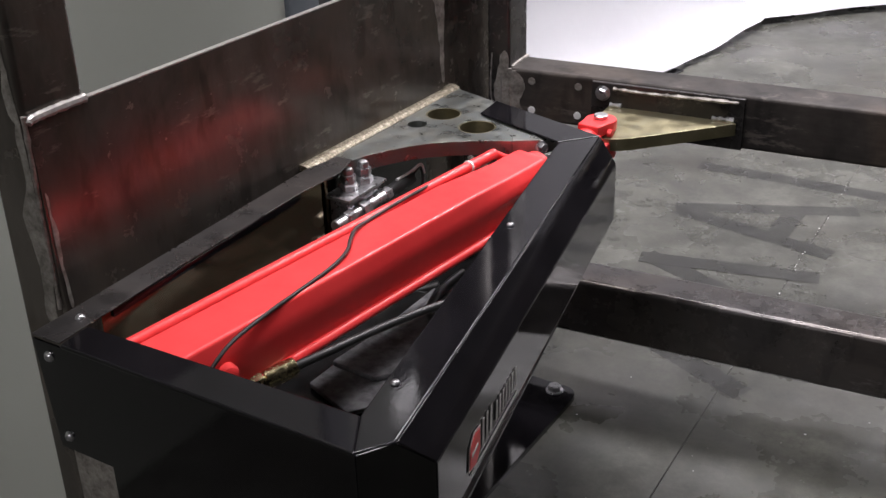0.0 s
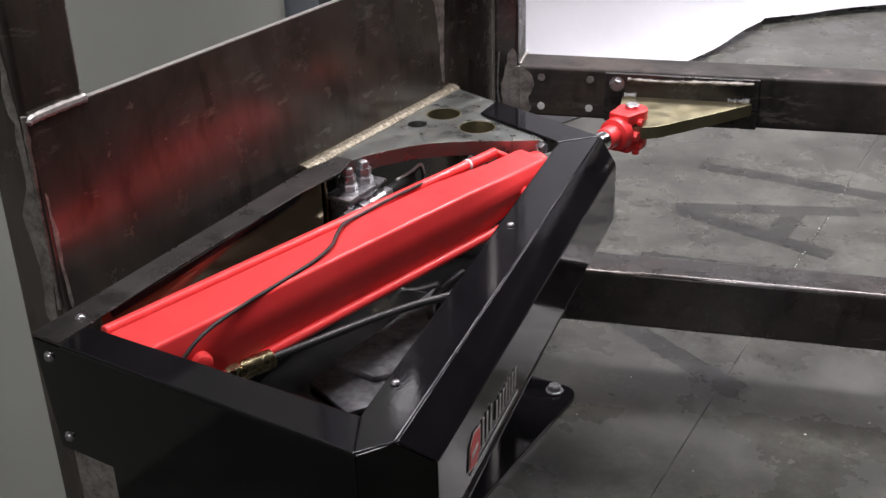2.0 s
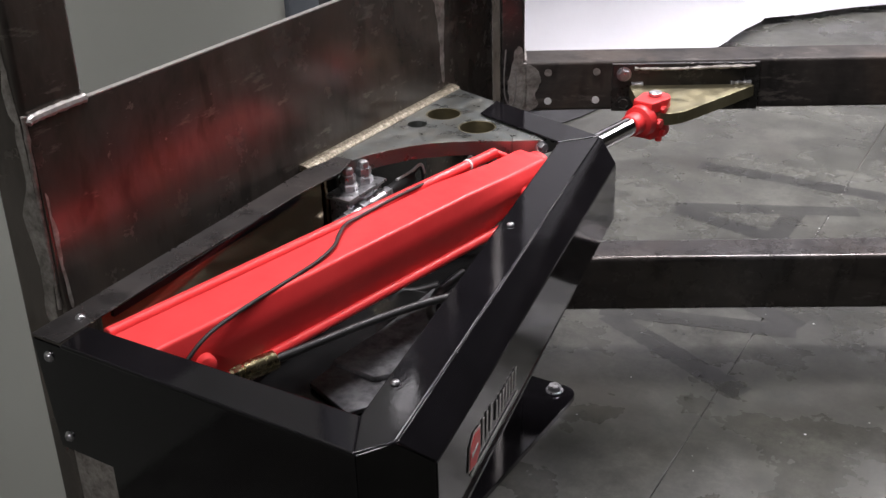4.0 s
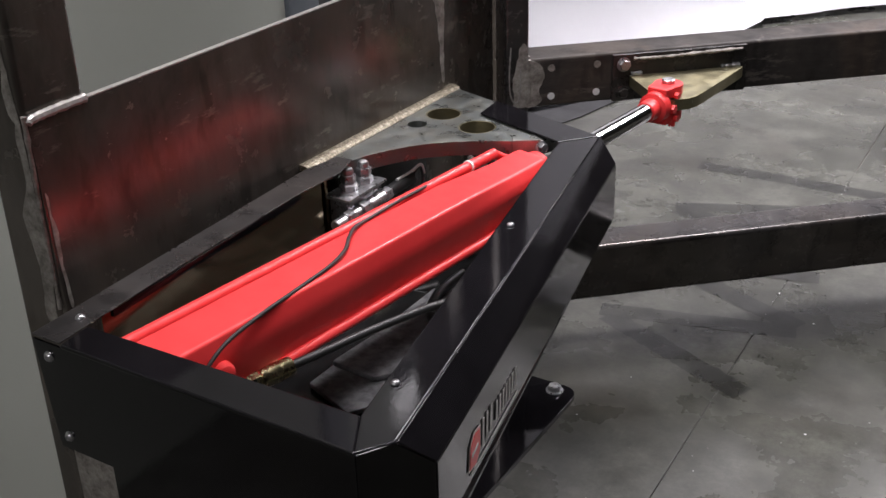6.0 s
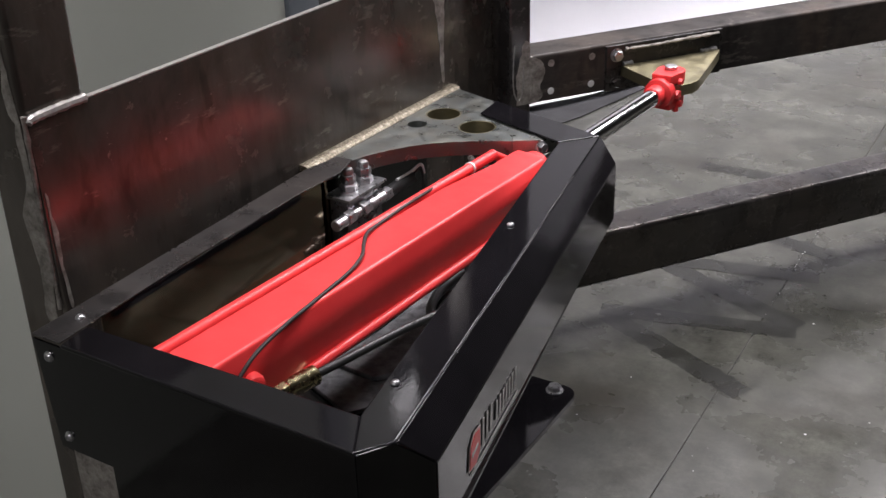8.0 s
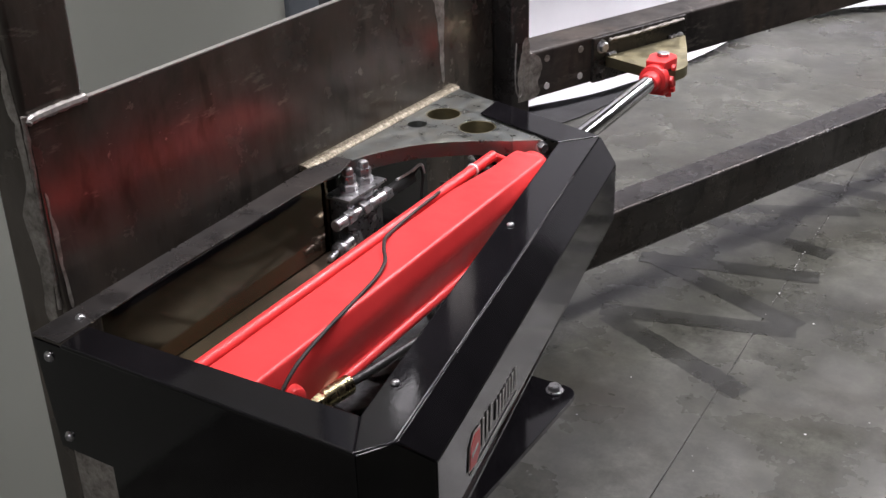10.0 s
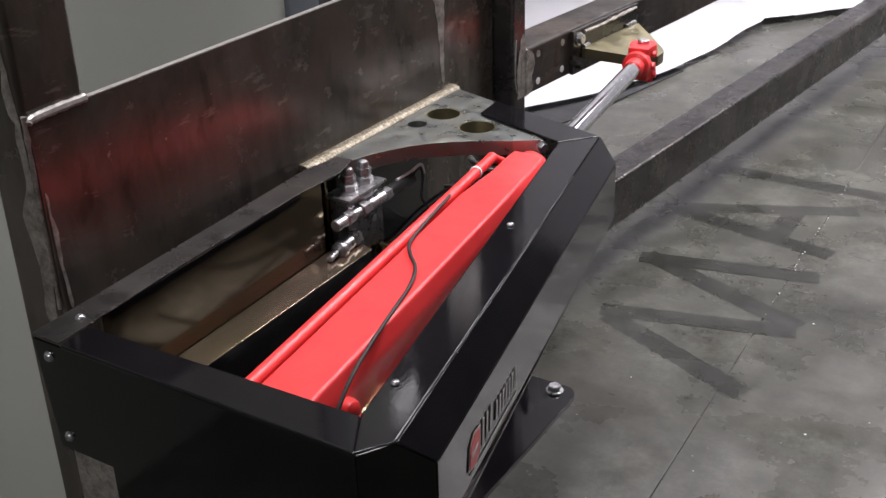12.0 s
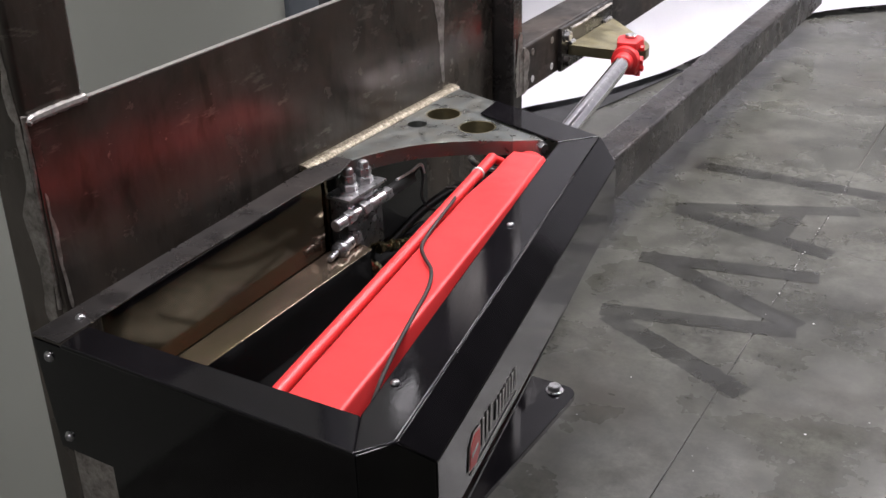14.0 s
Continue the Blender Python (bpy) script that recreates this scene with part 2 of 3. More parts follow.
def sheet(corners, thickness, bevel=0.0019):
    """A flat metal sheet with the given outer corners; its thickness goes against the normal."""
    bm = bmesh.new()
    pts = [Vector(c) for c in corners]
    normal = Vector((0, 0, 0))
    for p, q in zip(pts, pts[1:] + pts[:1]):
        normal += p.cross(q)
    normal.normalize()
    top = [bm.verts.new(p) for p in pts]
    low = [bm.verts.new(p - normal * thickness) for p in pts]
    bm.faces.new(top)
    bm.faces.new(low[::-1])
    n = len(pts)
    for i in range(n):
        bm.faces.new((top[i], low[i], low[(i + 1) % n], top[(i + 1) % n]))
    bmesh.ops.recalc_face_normals(bm, faces=bm.faces)
    if bevel:
        bmesh.ops.bevel(bm, geom=bm.edges[:], offset=bevel, segments=2, affect="EDGES", profile=0.5)
    return bm


def lathe(start, axis, profile, sides=24):
    """A turned part: (distance along the axis, radius) pairs, closed at both ends."""
    bm = bmesh.new()
    axis = Vector(axis).normalized()
    side = axis.orthogonal().normalized()
    other = axis.cross(side)
    rings = []
    for d, r in profile:
        rings.append([bm.verts.new(Vector(start) + axis * d + (side * math.cos(k * math.tau / sides) + other * math.sin(k * math.tau / sides)) * r) for k in range(sides)])
    for p, q in zip(rings, rings[1:]):
        for k in range(sides):
            bm.faces.new((p[k], p[(k + 1) % sides], q[(k + 1) % sides], q[k]))
    bm.faces.new(rings[0][::-1])
    bm.faces.new(rings[-1])
    return bm


def rod(start, end, radius, sides=20, round_end=0.15):
    d = (Vector(end) - Vector(start)).length
    e = radius * round_end
    return lathe(start, Vector(end) - Vector(start), [(0, radius - e), (e, radius), (d - e, radius), (d, radius - e)], sides)


def smooth_path(points, steps=6):
    pts = [Vector(p) for p in points]
    out = []
    for i in range(len(pts) - 1):
        p0, p1, p2, p3 = pts[max(i - 1, 0)], pts[i], pts[i + 1], pts[min(i + 2, len(pts) - 1)]
        for k in range(steps):
            t = k / steps
            out.append(0.5 * ((2 * p1) + (p2 - p0) * t + (2 * p0 - 5 * p1 + 4 * p2 - p3) * t * t + (3 * p1 - p0 - 3 * p2 + p3) * t ** 3))
    return out + [pts[-1]]


def hose(points, radius, sides=10, steps=6, lumps=0.0, flat=1.0):
    """A tube along a smooth path; lumps makes it uneven, as a weld bead is."""
    bm = bmesh.new()
    path = smooth_path(points, steps)
    rings, up = [], Vector((0.1, 0.2, 1)).normalized()
    for i, p in enumerate(path):
        d = (path[min(i + 1, len(path) - 1)] - path[max(i - 1, 0)]).normalized()
        a = d.cross(up).normalized()
        b = a.cross(d)
        r = radius * (1 + lumps * noise.noise(p * 130))
        rings.append([bm.verts.new(p + (a * math.cos(k * math.tau / sides) + b * math.sin(k * math.tau / sides) * flat) * r) for k in range(sides)])
    for p, q in zip(rings, rings[1:]):
        for k in range(sides):
            bm.faces.new((p[k], p[(k + 1) % sides], q[(k + 1) % sides], q[k]))
    bm.faces.new(rings[0][::-1])
    bm.faces.new(rings[-1])
    return bm


def join(*parts):
    bm = bmesh.new()
    for p in parts:
        me = bpy.data.meshes.new("piece")
        p.to_mesh(me)
        p.free()
        bm.from_mesh(me)
        bpy.data.meshes.remove(me)
    return bm


def hexagon(start, axis, radius, height, sides=6):
    return lathe(start, axis, [(0, radius * 0.98), (height * 0.12, radius), (height * 0.8, radius), (height, radius * 0.86)], sides)


def bolt(parent, place, axis, radius, height, material=None, washer=0.0, name="bolt"):
    axis = Vector(axis).normalized()
    place = Vector(place)
    b = part(name, hexagon(place + axis * (0.003 if washer else 0), axis, radius, height), material or PLATED, parent, "zinc-plated hex bolt head")
    if washer:
        part("washer", lathe(place, axis, [(0, washer), (0.0025, washer), (0.003, washer * 0.95)], 24), material or PLATED, b)
    return b


def button(parent, place, axis, radius=0.008, name="screw"):
    return part(name, lathe(place, axis, [(0, radius), (radius * 0.25, radius), (radius * 0.6, radius * 0.75), (radius * 0.75, radius * 0.4), (radius * 0.5, radius * 0.38), (radius * 0.45, radius * 0.05)], 16), PLATED, parent, "plated button-head screw")


def tube(lo, hi, radius=0.008, along=0):
    """Rolled square steel tube: a box whose long edges are rounded."""
    bm = bmesh.new()
    a, b = [i for i in range(3) if i != along]
    outline = []
    for cx, cy, start in ((hi[a] - radius, hi[b] - radius, 0), (lo[a] + radius, hi[b] - radius, 90), (lo[a] + radius, lo[b] + radius, 180), (hi[a] - radius, lo[b] + radius, 270)):
        for k in range(5):
            t = radians(start + k * 22.5)
            outline.append((cx + radius * math.cos(t), cy + radius * math.sin(t)))
    cuts = 24
    rings = []
    for c in range(cuts + 1):
        w = lo[along] + (hi[along] - lo[along]) * c / cuts
        ring = []
        for p, q in outline:
            co = [0, 0, 0]
            co[along], co[a], co[b] = w, p, q
            ring.append(bm.verts.new(co))
        rings.append(ring)
    m = len(outline)
    for p, q in zip(rings, rings[1:]):
        for k in range(m):
            bm.faces.new((p[k], p[(k + 1) % m], q[(k + 1) % m], q[k]))
    bm.faces.new(rings[0][::-1])
    bm.faces.new(rings[-1])
    return bm


# ---- the hall: floor, walls, ceiling ----
def build_hall():
    floor = setting("floor", block((-9, -8, -0.30), (9, 13, -0.02)), CONCRETE, "grey worn concrete floor slab with stains", "floor")
    south, north = -0.607 + 0.0324 * 8, -0.607 - 0.0324 * 13
    part("slab", prism([(-9, -8), (south - 0.0014, -8), (north - 0.0014, 13), (-9, 13)], -0.02, 0, 0.0012), CONCRETE, floor)
    part("slab", prism([(south + 0.0014, -8), (9, -8), (9, 13), (north + 0.0014, 13)], -0.02, 0, 0.0012), CONCRETE, floor)
    part("joint_filler", prism([(south - 0.0012, -7.9), (south + 0.0012, -7.9), (north + 0.0012, 12.9), (north - 0.0012, 12.9)], -0.0199, -0.003), DIRT, floor, "dirt-filled saw joint")
    for name, lo, hi in (("wall_west", (-9.2, -8, 0), (-9, 13, CEILING)), ("wall_east", (9, -8, 0), (9.2, 13, CEILING)),
                         ("wall_south", (-9.2, -8.2, 0), (9.2, -8, CEILING)), ("wall_north", (-9.2, 13, 0), (9.2, 13.2, CEILING))):
        setting(name, block(lo, hi), HALLWALL, "plain grey painted hall wall", "wall")
    setting("ceiling", block((-9.2, -8.2, CEILING), (9.2, 13.2, CEILING + 0.2)), SOFFIT, "plain grey hall ceiling", "ceiling")
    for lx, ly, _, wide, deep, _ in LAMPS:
        t = thing("ceiling_light", (lx, ly, CEILING), "white rectangular light panel under the ceiling, its place assumed", "lamp", "ceiling lights")
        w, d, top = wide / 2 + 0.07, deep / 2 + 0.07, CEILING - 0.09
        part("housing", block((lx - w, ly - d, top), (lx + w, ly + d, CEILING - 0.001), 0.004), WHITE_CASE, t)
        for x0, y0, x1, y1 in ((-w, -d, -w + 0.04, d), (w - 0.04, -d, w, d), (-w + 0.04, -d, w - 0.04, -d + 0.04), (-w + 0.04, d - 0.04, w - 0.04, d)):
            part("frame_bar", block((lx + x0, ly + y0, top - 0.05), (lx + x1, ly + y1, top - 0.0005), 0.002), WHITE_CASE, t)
    # partition behind the frame, with its end post
    setting("partition_wall", block((-1.76, -4.0, 0), (-1.66, 1.972, 3.2), 0.004), PARTITION, "smooth grey-green painted partition", "wall")
    setting("trim", block((-1.77, 1.974, 0), (-1.65, 2.085, 3.2), 0.006), BLUEGREY, "blue-grey end post of the partition", "trim")
    # Unseen panel added only so the rim's corner has something to reflect.
    setting("reflected_panel", block((-1.75, 2.088, 1.36), (-1.66, 2.31, 3.2), 0.004), PARTITION, "unseen grey-green panel added for the reflection in the housing's rim", "trim")
    setting("backdrop", block((-2.9, 2.3, 0), (-2.84, 4.9, 3.2), 0.004), CLOTH, "black cloth hung beside the white paper", "curtain")


def build_marking():
    """Large rubbed letters on the floor; their tops point west."""
    def stroke(p, q, w):
        p, q = Vector((*p, 0)), Vector((*q, 0))
        d = (q - p).normalized()
        n = Vector((-d.y, d.x, 0)) * w / 2
        cuts = 60
        bm = bmesh.new()
        rows = []
        for i in range(cuts + 1):
            c = p.lerp(q, i / cuts)
            j = 0.0045 * noise.noise(c * 45) + 0.0025 * noise.noise(c * 140)
            k = 0.0045 * noise.noise(c * 43 + Vector((3, 1, 0))) + 0.0025 * noise.noise(c * 150)
            a, b = c + n * (1 + j / w * 2), c - n * (1 + k / w * 2)
            rows.append((bm.verts.new((a.x, a.y, 0.0004)), bm.verts.new((b.x, b.y, 0.0004))))
        for (a, b), (c, e) in zip(rows, rows[1:]):
            bm.faces.new((a, b, e, c))
        return bm
    letters = {"m": [((-1.060, 2.483), (-0.625, 2.290)), ((-1.092, 2.503), (-0.597, 2.636)), ((-1.115, 2.872), (-0.600, 2.662)), ((-1.122, 2.848), (-0.626, 2.961))],
               "a": [((-1.163, 3.236), (-0.641, 3.468)), ((-1.150, 3.222), (-0.636, 3.120)), ((-0.815, 3.372), (-0.815, 3.145))],
               "i": [((-1.220, 3.614), (-0.585, 3.626))]}
    for k, strokes in letters.items():
        t = thing("floor_letter", (0, 0, 0), "rubbed dark grey painted letter on the concrete floor", "floor marking", "floor letters", "structure")
        for n, (p, q) in enumerate(strokes):
            bm = stroke(p, q, 0.068)
            bmesh.ops.translate(bm, verts=bm.verts, vec=(0, 0, 0.0003 * n))
            part("stroke", bm, MARKING, t)


def build_grit():
    bm = bmesh.new()
    rng = random.Random(5)
    spots = [(-0.93, 2.02), (-0.57, 2.70), (-0.62, 1.95), (-0.64, 2.0), (-0.30, 2.9), (-0.45, 2.2), (-0.88, 3.35), (-0.1, 3.3), (-0.35, 2.6), (-0.78, 1.75)]
    for x, y in spots + [(rng.uniform(-0.9, 0.3), rng.uniform(1.6, 4.5)) for _ in range(9)]:
        r = rng.uniform(0.0010, 0.0024)
        made = bmesh.ops.create_icosphere(bm, subdivisions=1, radius=r)["verts"]
        for v in made:
            v.co = Vector((v.co.x * rng.uniform(0.8, 1.6) + x, v.co.y + y, v.co.z * 0.5 + r * 0.4))
    for _ in range(34):
        y = rng.uniform(2.62, 3.75)
        x, r = -0.607 - 0.0324 * y + rng.uniform(-0.004, 0.004), rng.uniform(0.0008, 0.0019)
        for v in bmesh.ops.create_icosphere(bm, subdivisions=1, radius=r)["verts"]:
            v.co = Vector((v.co.x + x, v.co.y * rng.uniform(1.0, 3.2) + y, v.co.z * 0.4 + r * 0.3))
    setting("grit", bm, WHITE_CASE, "small pale chips scattered on the concrete", "grit", "stuff")


def build_paper():
    """White backdrop paper that hangs and sweeps out over the floor."""
    profile = [(0.0, 0.012), (0.05, 0.018), (0.14, 0.05), (0.26, 0.16), (0.36, 0.40), (0.42, 0.9), (0.44, 1.6), (0.45, 2.5)]
    for edge, back, label in (([(-2.06, 3.69), (-2.015, 3.765), (-1.865, 4.02), (-1.72, 4.36), (-1.655, 4.65), (-1.60, 5.1), (-1.575, 5.45), (-1.70, 5.75)], Vector((-0.80, 0.60, 0)), "white backdrop paper hanging and curling over the floor"),
                             ([(-1.575, 5.47), (-1.44, 5.64), (-1.307, 5.80), (-1.118, 5.97), (-0.6, 6.35), (0.4, 6.9), (1.6, 7.3)], Vector((-0.80, 0.60, 0)), "second white backdrop sheet with a lifted corner")):
        path = smooth_path([(*p, 0) for p in edge], 6)
        prof = smooth_path([(o, 0, z) for o, z in profile], 4)
        bm = bmesh.new()
        grid = []
        for i, p in enumerate(path):
            col = []
            for q in prof:
                wave = 0.02 * noise.noise(Vector((p.x * 2.1, p.y * 2.1, q.z * 0.7))) * min(1, q.z * 3)
                lift = 0.02 * (1.2 + noise.noise(p * 2.4)) * max(0, 1 - q.x * 5)
                col.append(bm.verts.new(p + back * (q.x + wave) + Vector((0, 0, q.z + lift))))
            grid.append(col)
        for a, b in zip(grid, grid[1:]):
            for k in range(len(a) - 1):
                bm.faces.new((a[k], b[k], b[k + 1], a[k + 1]))
        bmesh.ops.solidify(bm, geom=bm.faces[:], thickness=0.0012)
        setting("backdrop_paper", bm, PAPER, label, "paper")
    # flat black sheet on the floor along the paper's lower edge
    b = thing("floor_black_sheet", (-1.9, 3.9, 0), "flat black sheet on the concrete along the paper's lower edge", "cloth")
    part("cloth", prism([(-2.15, 3.42), (-1.90, 3.56), (-1.80, 3.86), (-1.70, 4.38), (-1.66, 4.60), (-1.76, 4.62), (-1.95, 4.22)], 0.001, 0.006, 0.001), CLOTH, b)


# ---- the fixed steel frame ----
def askew(bm):
    """The welded plate leans back by about half a degree and is drawn a little by its welds."""
    for v in bm.verts:
        v.co.x += 0.008 * (v.co.y - 1.47) - 0.0022 - 0.026 * (v.co.z - 1.02)
        if v.co.z > 0.99:
            v.co.z -= 0.007 * (1.99 - v.co.y)
    return bm


def build_frame():
    f = thing("steel_frame", (-1.32, 1.5, 0), "bare dark mill-scale steel post frame with a welded plate", "frame")
    part("post", tube((-1.368, 0.943, 0), (-1.276, 1.053, 2.4), 0.009, 2), STEEL, f)
    part("post", tube((-1.366, 1.992, 0), (-1.264, 2.232, 2.4), 0.012, 2), STEEL, f)
    part("jamb", tube((-1.45, 2.236, 0), (-1.331, 2.425, 2.4), 0.009, 2), STEEL, f)
    part("web_plate", askew(block((-1.276, 0.943, 0.25), (-1.264, 1.990, 1.02), 0.0015)), STEEL, f, "dark rolled plate with rust streaks and smudges")
    part("weld_bead", hose([(-1.268, 0.944, 1.0095), (-1.270, 0.952, 1.0135), (-1.272, 1.00, 1.0145), (-1.273, 1.050, 1.0145)], 0.0070, 8, 14, 0.35), WELDRAW, f, "bright fresh weld bead")
    part("weld_bead", hose([(-1.266, 1.991, 1.02), (-1.266, 1.991, 0.9), (-1.266, 1.991, 0.76)], 0.0045, 8, 10, 0.6), GROUND, f, "ground bright weld seam")
    part("weld_bead", hose([(-1.272, 0.941, 1.02), (-1.274, 0.941, 0.87), (-1.274, 0.941, 0.72)], 0.0035, 8, 10, 0.6), GROUND, f, "ground bright weld seam")
    smear = [(1.958, 1.018), (2.030, 1.018), (2.030, 0.975), (2.012, 0.948), (2.006, 0.900), (1.999, 0.84), (1.996, 0.775), (1.986, 0.775), (1.983, 0.85), (1.978, 0.91), (1.966, 0.96)]
    edge = [(q.x + 0.004 * noise.noise(q * 70), q.y) for q in smooth_path([(y, z, 0) for y, z in smear], 4)]
    bm = prism(edge, -1.2638, -1.2630, 0)
    for v in bm.verts:
        v.co = Vector((v.co.z, v.co.x, v.co.y))
    part("ground_patch", askew(bm), GROUND, f, "bright ground streak over the seam")
    left_smear = [(0.946, 0.905), (0.951, 0.90), (0.952, 0.87), (0.956, 0.84), (0.953, 0.79), (0.957, 0.73), (0.951, 0.725), (0.947, 0.80)]
    edge = [(q.x + 0.003 * noise.noise(q * 70), q.y) for q in smooth_path([(y, z, 0) for y, z in left_smear], 4)]
    bm = prism(edge, -1.2638, -1.2630, 0)
    for v in bm.verts:
        v.co = Vector((v.co.z, v.co.x, v.co.y))
    part("ground_patch", askew(bm), GROUND, f, "bright ground streak down the corner")
    upper = [(-1.283, 1.005), (-1.300, 1.01), (-1.309, 1.05), (-1.303, 1.09), (-1.312, 1.13), (-1.306, 1.16), (-1.296, 1.12), (-1.289, 1.07)]
    edge = [(q.x + 0.004 * noise.noise(q * 70), q.y) for q in smooth_path([(x, z, 0) for x, z in upper], 4)]
    part("ground_patch", prism(edge, 0.9420, 0.9427, 0, axis="y"), GROUND, f, "bright ground area above the weld")
    side = [(-1.285, 1.02), (-1.300, 0.99), (-1.296, 0.92), (-1.318, 0.86), (-1.306, 0.78), (-1.312, 0.70), (-1.290, 0.69), (-1.280, 0.80)]
    edge = [(q.x + 0.004 * noise.noise(q * 70), q.y) for q in smooth_path([(x, z, 0) for x, z in side], 4)]
    part("ground_patch", prism(edge, 0.9422, 0.9428, 0, axis="y"), GROUND, f, "bright ground area beside the corner")
    # Thin strip, paler than the plate, laid along its top edge.
    part("top_edge_strip", askew(block((-1.2755, 1.048, 1.0201), (-1.2642, 1.956, 1.0225), 0.0006)), WELDRAW, f, "pale metal strip along the top edge of the plate")
    part("foot", block((-1.45, 0.90, 0.0), (-1.22, 1.10, 0.012), 0.002), STEEL, f)
    part("foot", block((-1.45, 1.95, 0.0), (-1.22, 2.17, 0.012), 0.002), STEEL, f)
    return f


# ---- the gate operator's housing ----
def build_operator():
    t = thing("gate_operator", (-0.95, 1.4, 0), "black powder-coated gate operator housing with an open top", "gate operator")
    top = 0.752
    # cover
    front = part("front_rim", sheet([(-1.1475, 0.833, top), (-0.658, 0.833, top), (-0.696, 0.899, top), (-1.1525, 0.889, top)], 0.008, 0.0034), BLACK, t)
    side = part("side_rim", sheet([(-0.6605, 0.8345, top - 0.0006), (-0.631, 0.876, top - 0.0006), (-0.838, 1.887, top - 0.0006), (-0.895, 1.823, top - 0.0006), (-0.698, 0.900, top - 0.0006)], 0.008, 0.0030), BLACK, t)
    part("rear_rim", sheet([(-0.839, 1.888, top), (-1.117, 1.978, top), (-1.108, 1.896, top), (-0.8955, 1.8235, top)], 0.004), BLACK, t)
    part("side_chamfer", sheet([(-0.6295, 0.8765, top - 0.001), (-0.606, 0.925, 0.70), (-0.804, 1.891, 0.70), (-0.837, 1.888, top - 0.001)], 0.003), BLACK, t)
    panel = part("side_panel", sheet([(-0.606, 0.925, 0.6985), (-0.606, 0.925, 0.583), (-0.804, 1.891, 0.583), (-0.804, 1.891, 0.6985)], 0.003), BLACK, t)
    part("corner_panel", sheet([(-0.657, 0.8335, top - 0.003), (-0.657, 0.8335, 0.56), (-0.607, 0.9235, 0.56), (-0.607, 0.9235, 0.70), (-0.631, 0.8757, top - 0.003)], 0.003), BLACK, t)
    part("front_panel", prism([(-1.203, top - 0.005), (-0.659, top - 0.005), (-0.659, 0.56), (-0.70, 0.46), (-1.085, 0.46), (-1.085, 0.572), (-1.187, 0.572)], 0.8335, 0.8375, 0.0012, axis="y"), BLACK, t)
    part("end_panel", sheet([(-0.8045, 1.889, 0.698), (-0.8045, 1.889, 0.583), (-0.84, 1.90, 0.583), (-0.84, 1.893, 0.746)], 0.003), BLACK, t)
    for sx, sy in ((-0.699, 0.977), (-0.796, 1.453)):
        button(side, (sx, sy, top), (0, 0, 1), 0.006)
    for sx, sz in ((-1.173, 0.726), (-1.164, 0.597)):
        button(front, (sx, 0.8335, sz), (0, -1, 0), 0.008)
    # rear flange along the plate, with its tab over the bracket
    flange = part("rear_flange", sheet([(-1.204, 0.834, 0.7535), (-1.149, 0.834, 0.7535), (-1.156, 0.938, 0.7535), (-1.167, 1.099, 0.7535), (-1.176, 1.394, 0.7535), (-1.171, 1.500, 0.7535), (-1.188, 1.563, 0.7535), (-1.222, 1.562, 0.7535), (-1.236, 1.483, 0.7535)], 0.003), RAIL, t, "dark bare steel mounting flange")
    button(flange, (-1.176, 0.897, 0.7535), (0, 0, 1), 0.007)
    part("flange_lip", sheet([(-1.1575, 0.940, 0.7500), (-1.1575, 0.940, 0.738), (-1.177, 1.394, 0.738), (-1.177, 1.394, 0.7500)], 0.002, 0.0006), BLACK, flange, "turned-down black edge of the flange")
    # zinc pan: back wall, bend and inner floor
    part("back_pan", sheet([(-1.160, 0.92, 0.7495), (-1.160, 0.92, 0.612), (-1.180, 1.455, 0.612), (-1.180, 1.455, 0.7495)], 0.002, 0.0006), PAN, t, "yellowish passivated zinc back sheet")
    part("back_pan", sheet([(-1.1835, 1.4565, 0.7495), (-1.1835, 1.4565, 0.560), (-1.236, 1.502, 0.548), (-1.236, 1.502, 0.7495)], 0.002, 0.0006), PAN, t)
    part("rear_lining", sheet([(-1.236, 1.538, 0.715), (-1.236, 1.538, 0.508), (-1.245, 1.90, 0.508), (-1.245, 1.90, 0.715)], 0.002, 0.0006), TRAY, t)
    part("end_flange", block((-1.262, 0.905, 0.25), (-1.09, 0.915, 0.57), 0.001), GROUND, t, "scratched bare steel end flange")
    part("pan_lip", sheet([(-1.1595, 0.92, 0.6105), (-1.112, 0.92, 0.603), (-1.123, 1.52, 0.603), (-1.1805, 1.52, 0.6105)], 0.002, 0.0006), PAN, t, "brassy bent lip of the back sheet")
    part("pan_skirt", sheet([(-1.115, 0.92, 0.600), (-1.115, 0.92, 0.507), (-1.126, 1.52, 0.507), (-1.126, 1.52, 0.600)], 0.002, 0.0006), TRAY, t)
    part("tray", block((-1.190, 0.93, 0.500), (-0.835, 1.86, 0.506), 0.001), TRAY, t, "black inner tray")
    part("tray", sheet([(-0.8345, 0.95, 0.506), (-0.635, 0.95, 0.506), (-0.8345, 1.86, 0.506)], 0.006), TRAY, t)
    # pedestal and anchor plate
    part("pedestal", block((-1.24, 1.14, 0.0145), (-1.135, 1.86, 0.499), 0.006), BLACK, t)
    foot = []
    for cx, cy, a0 in ((-0.998, 2.06, 0), (-1.215, 2.06, 90), (-1.215, 1.12, 180), (-0.998, 1.12, 270)):
        foot += [(cx + 0.038 * math.cos(radians(a0 + k * 18)), cy + 0.038 * math.sin(radians(a0 + k * 18))) for k in range(6)]
    plate = part("anchor_plate", prism(foot, 0.0, 0.014, 0.0015), BLACK, t, "black coated anchor plate with rounded corners")
    bolt(plate, (-1.012, 2.066, 0.014), (0, 0, 1), 0.0165, 0.012, PLATED, 0.021, "anchor_bolt")
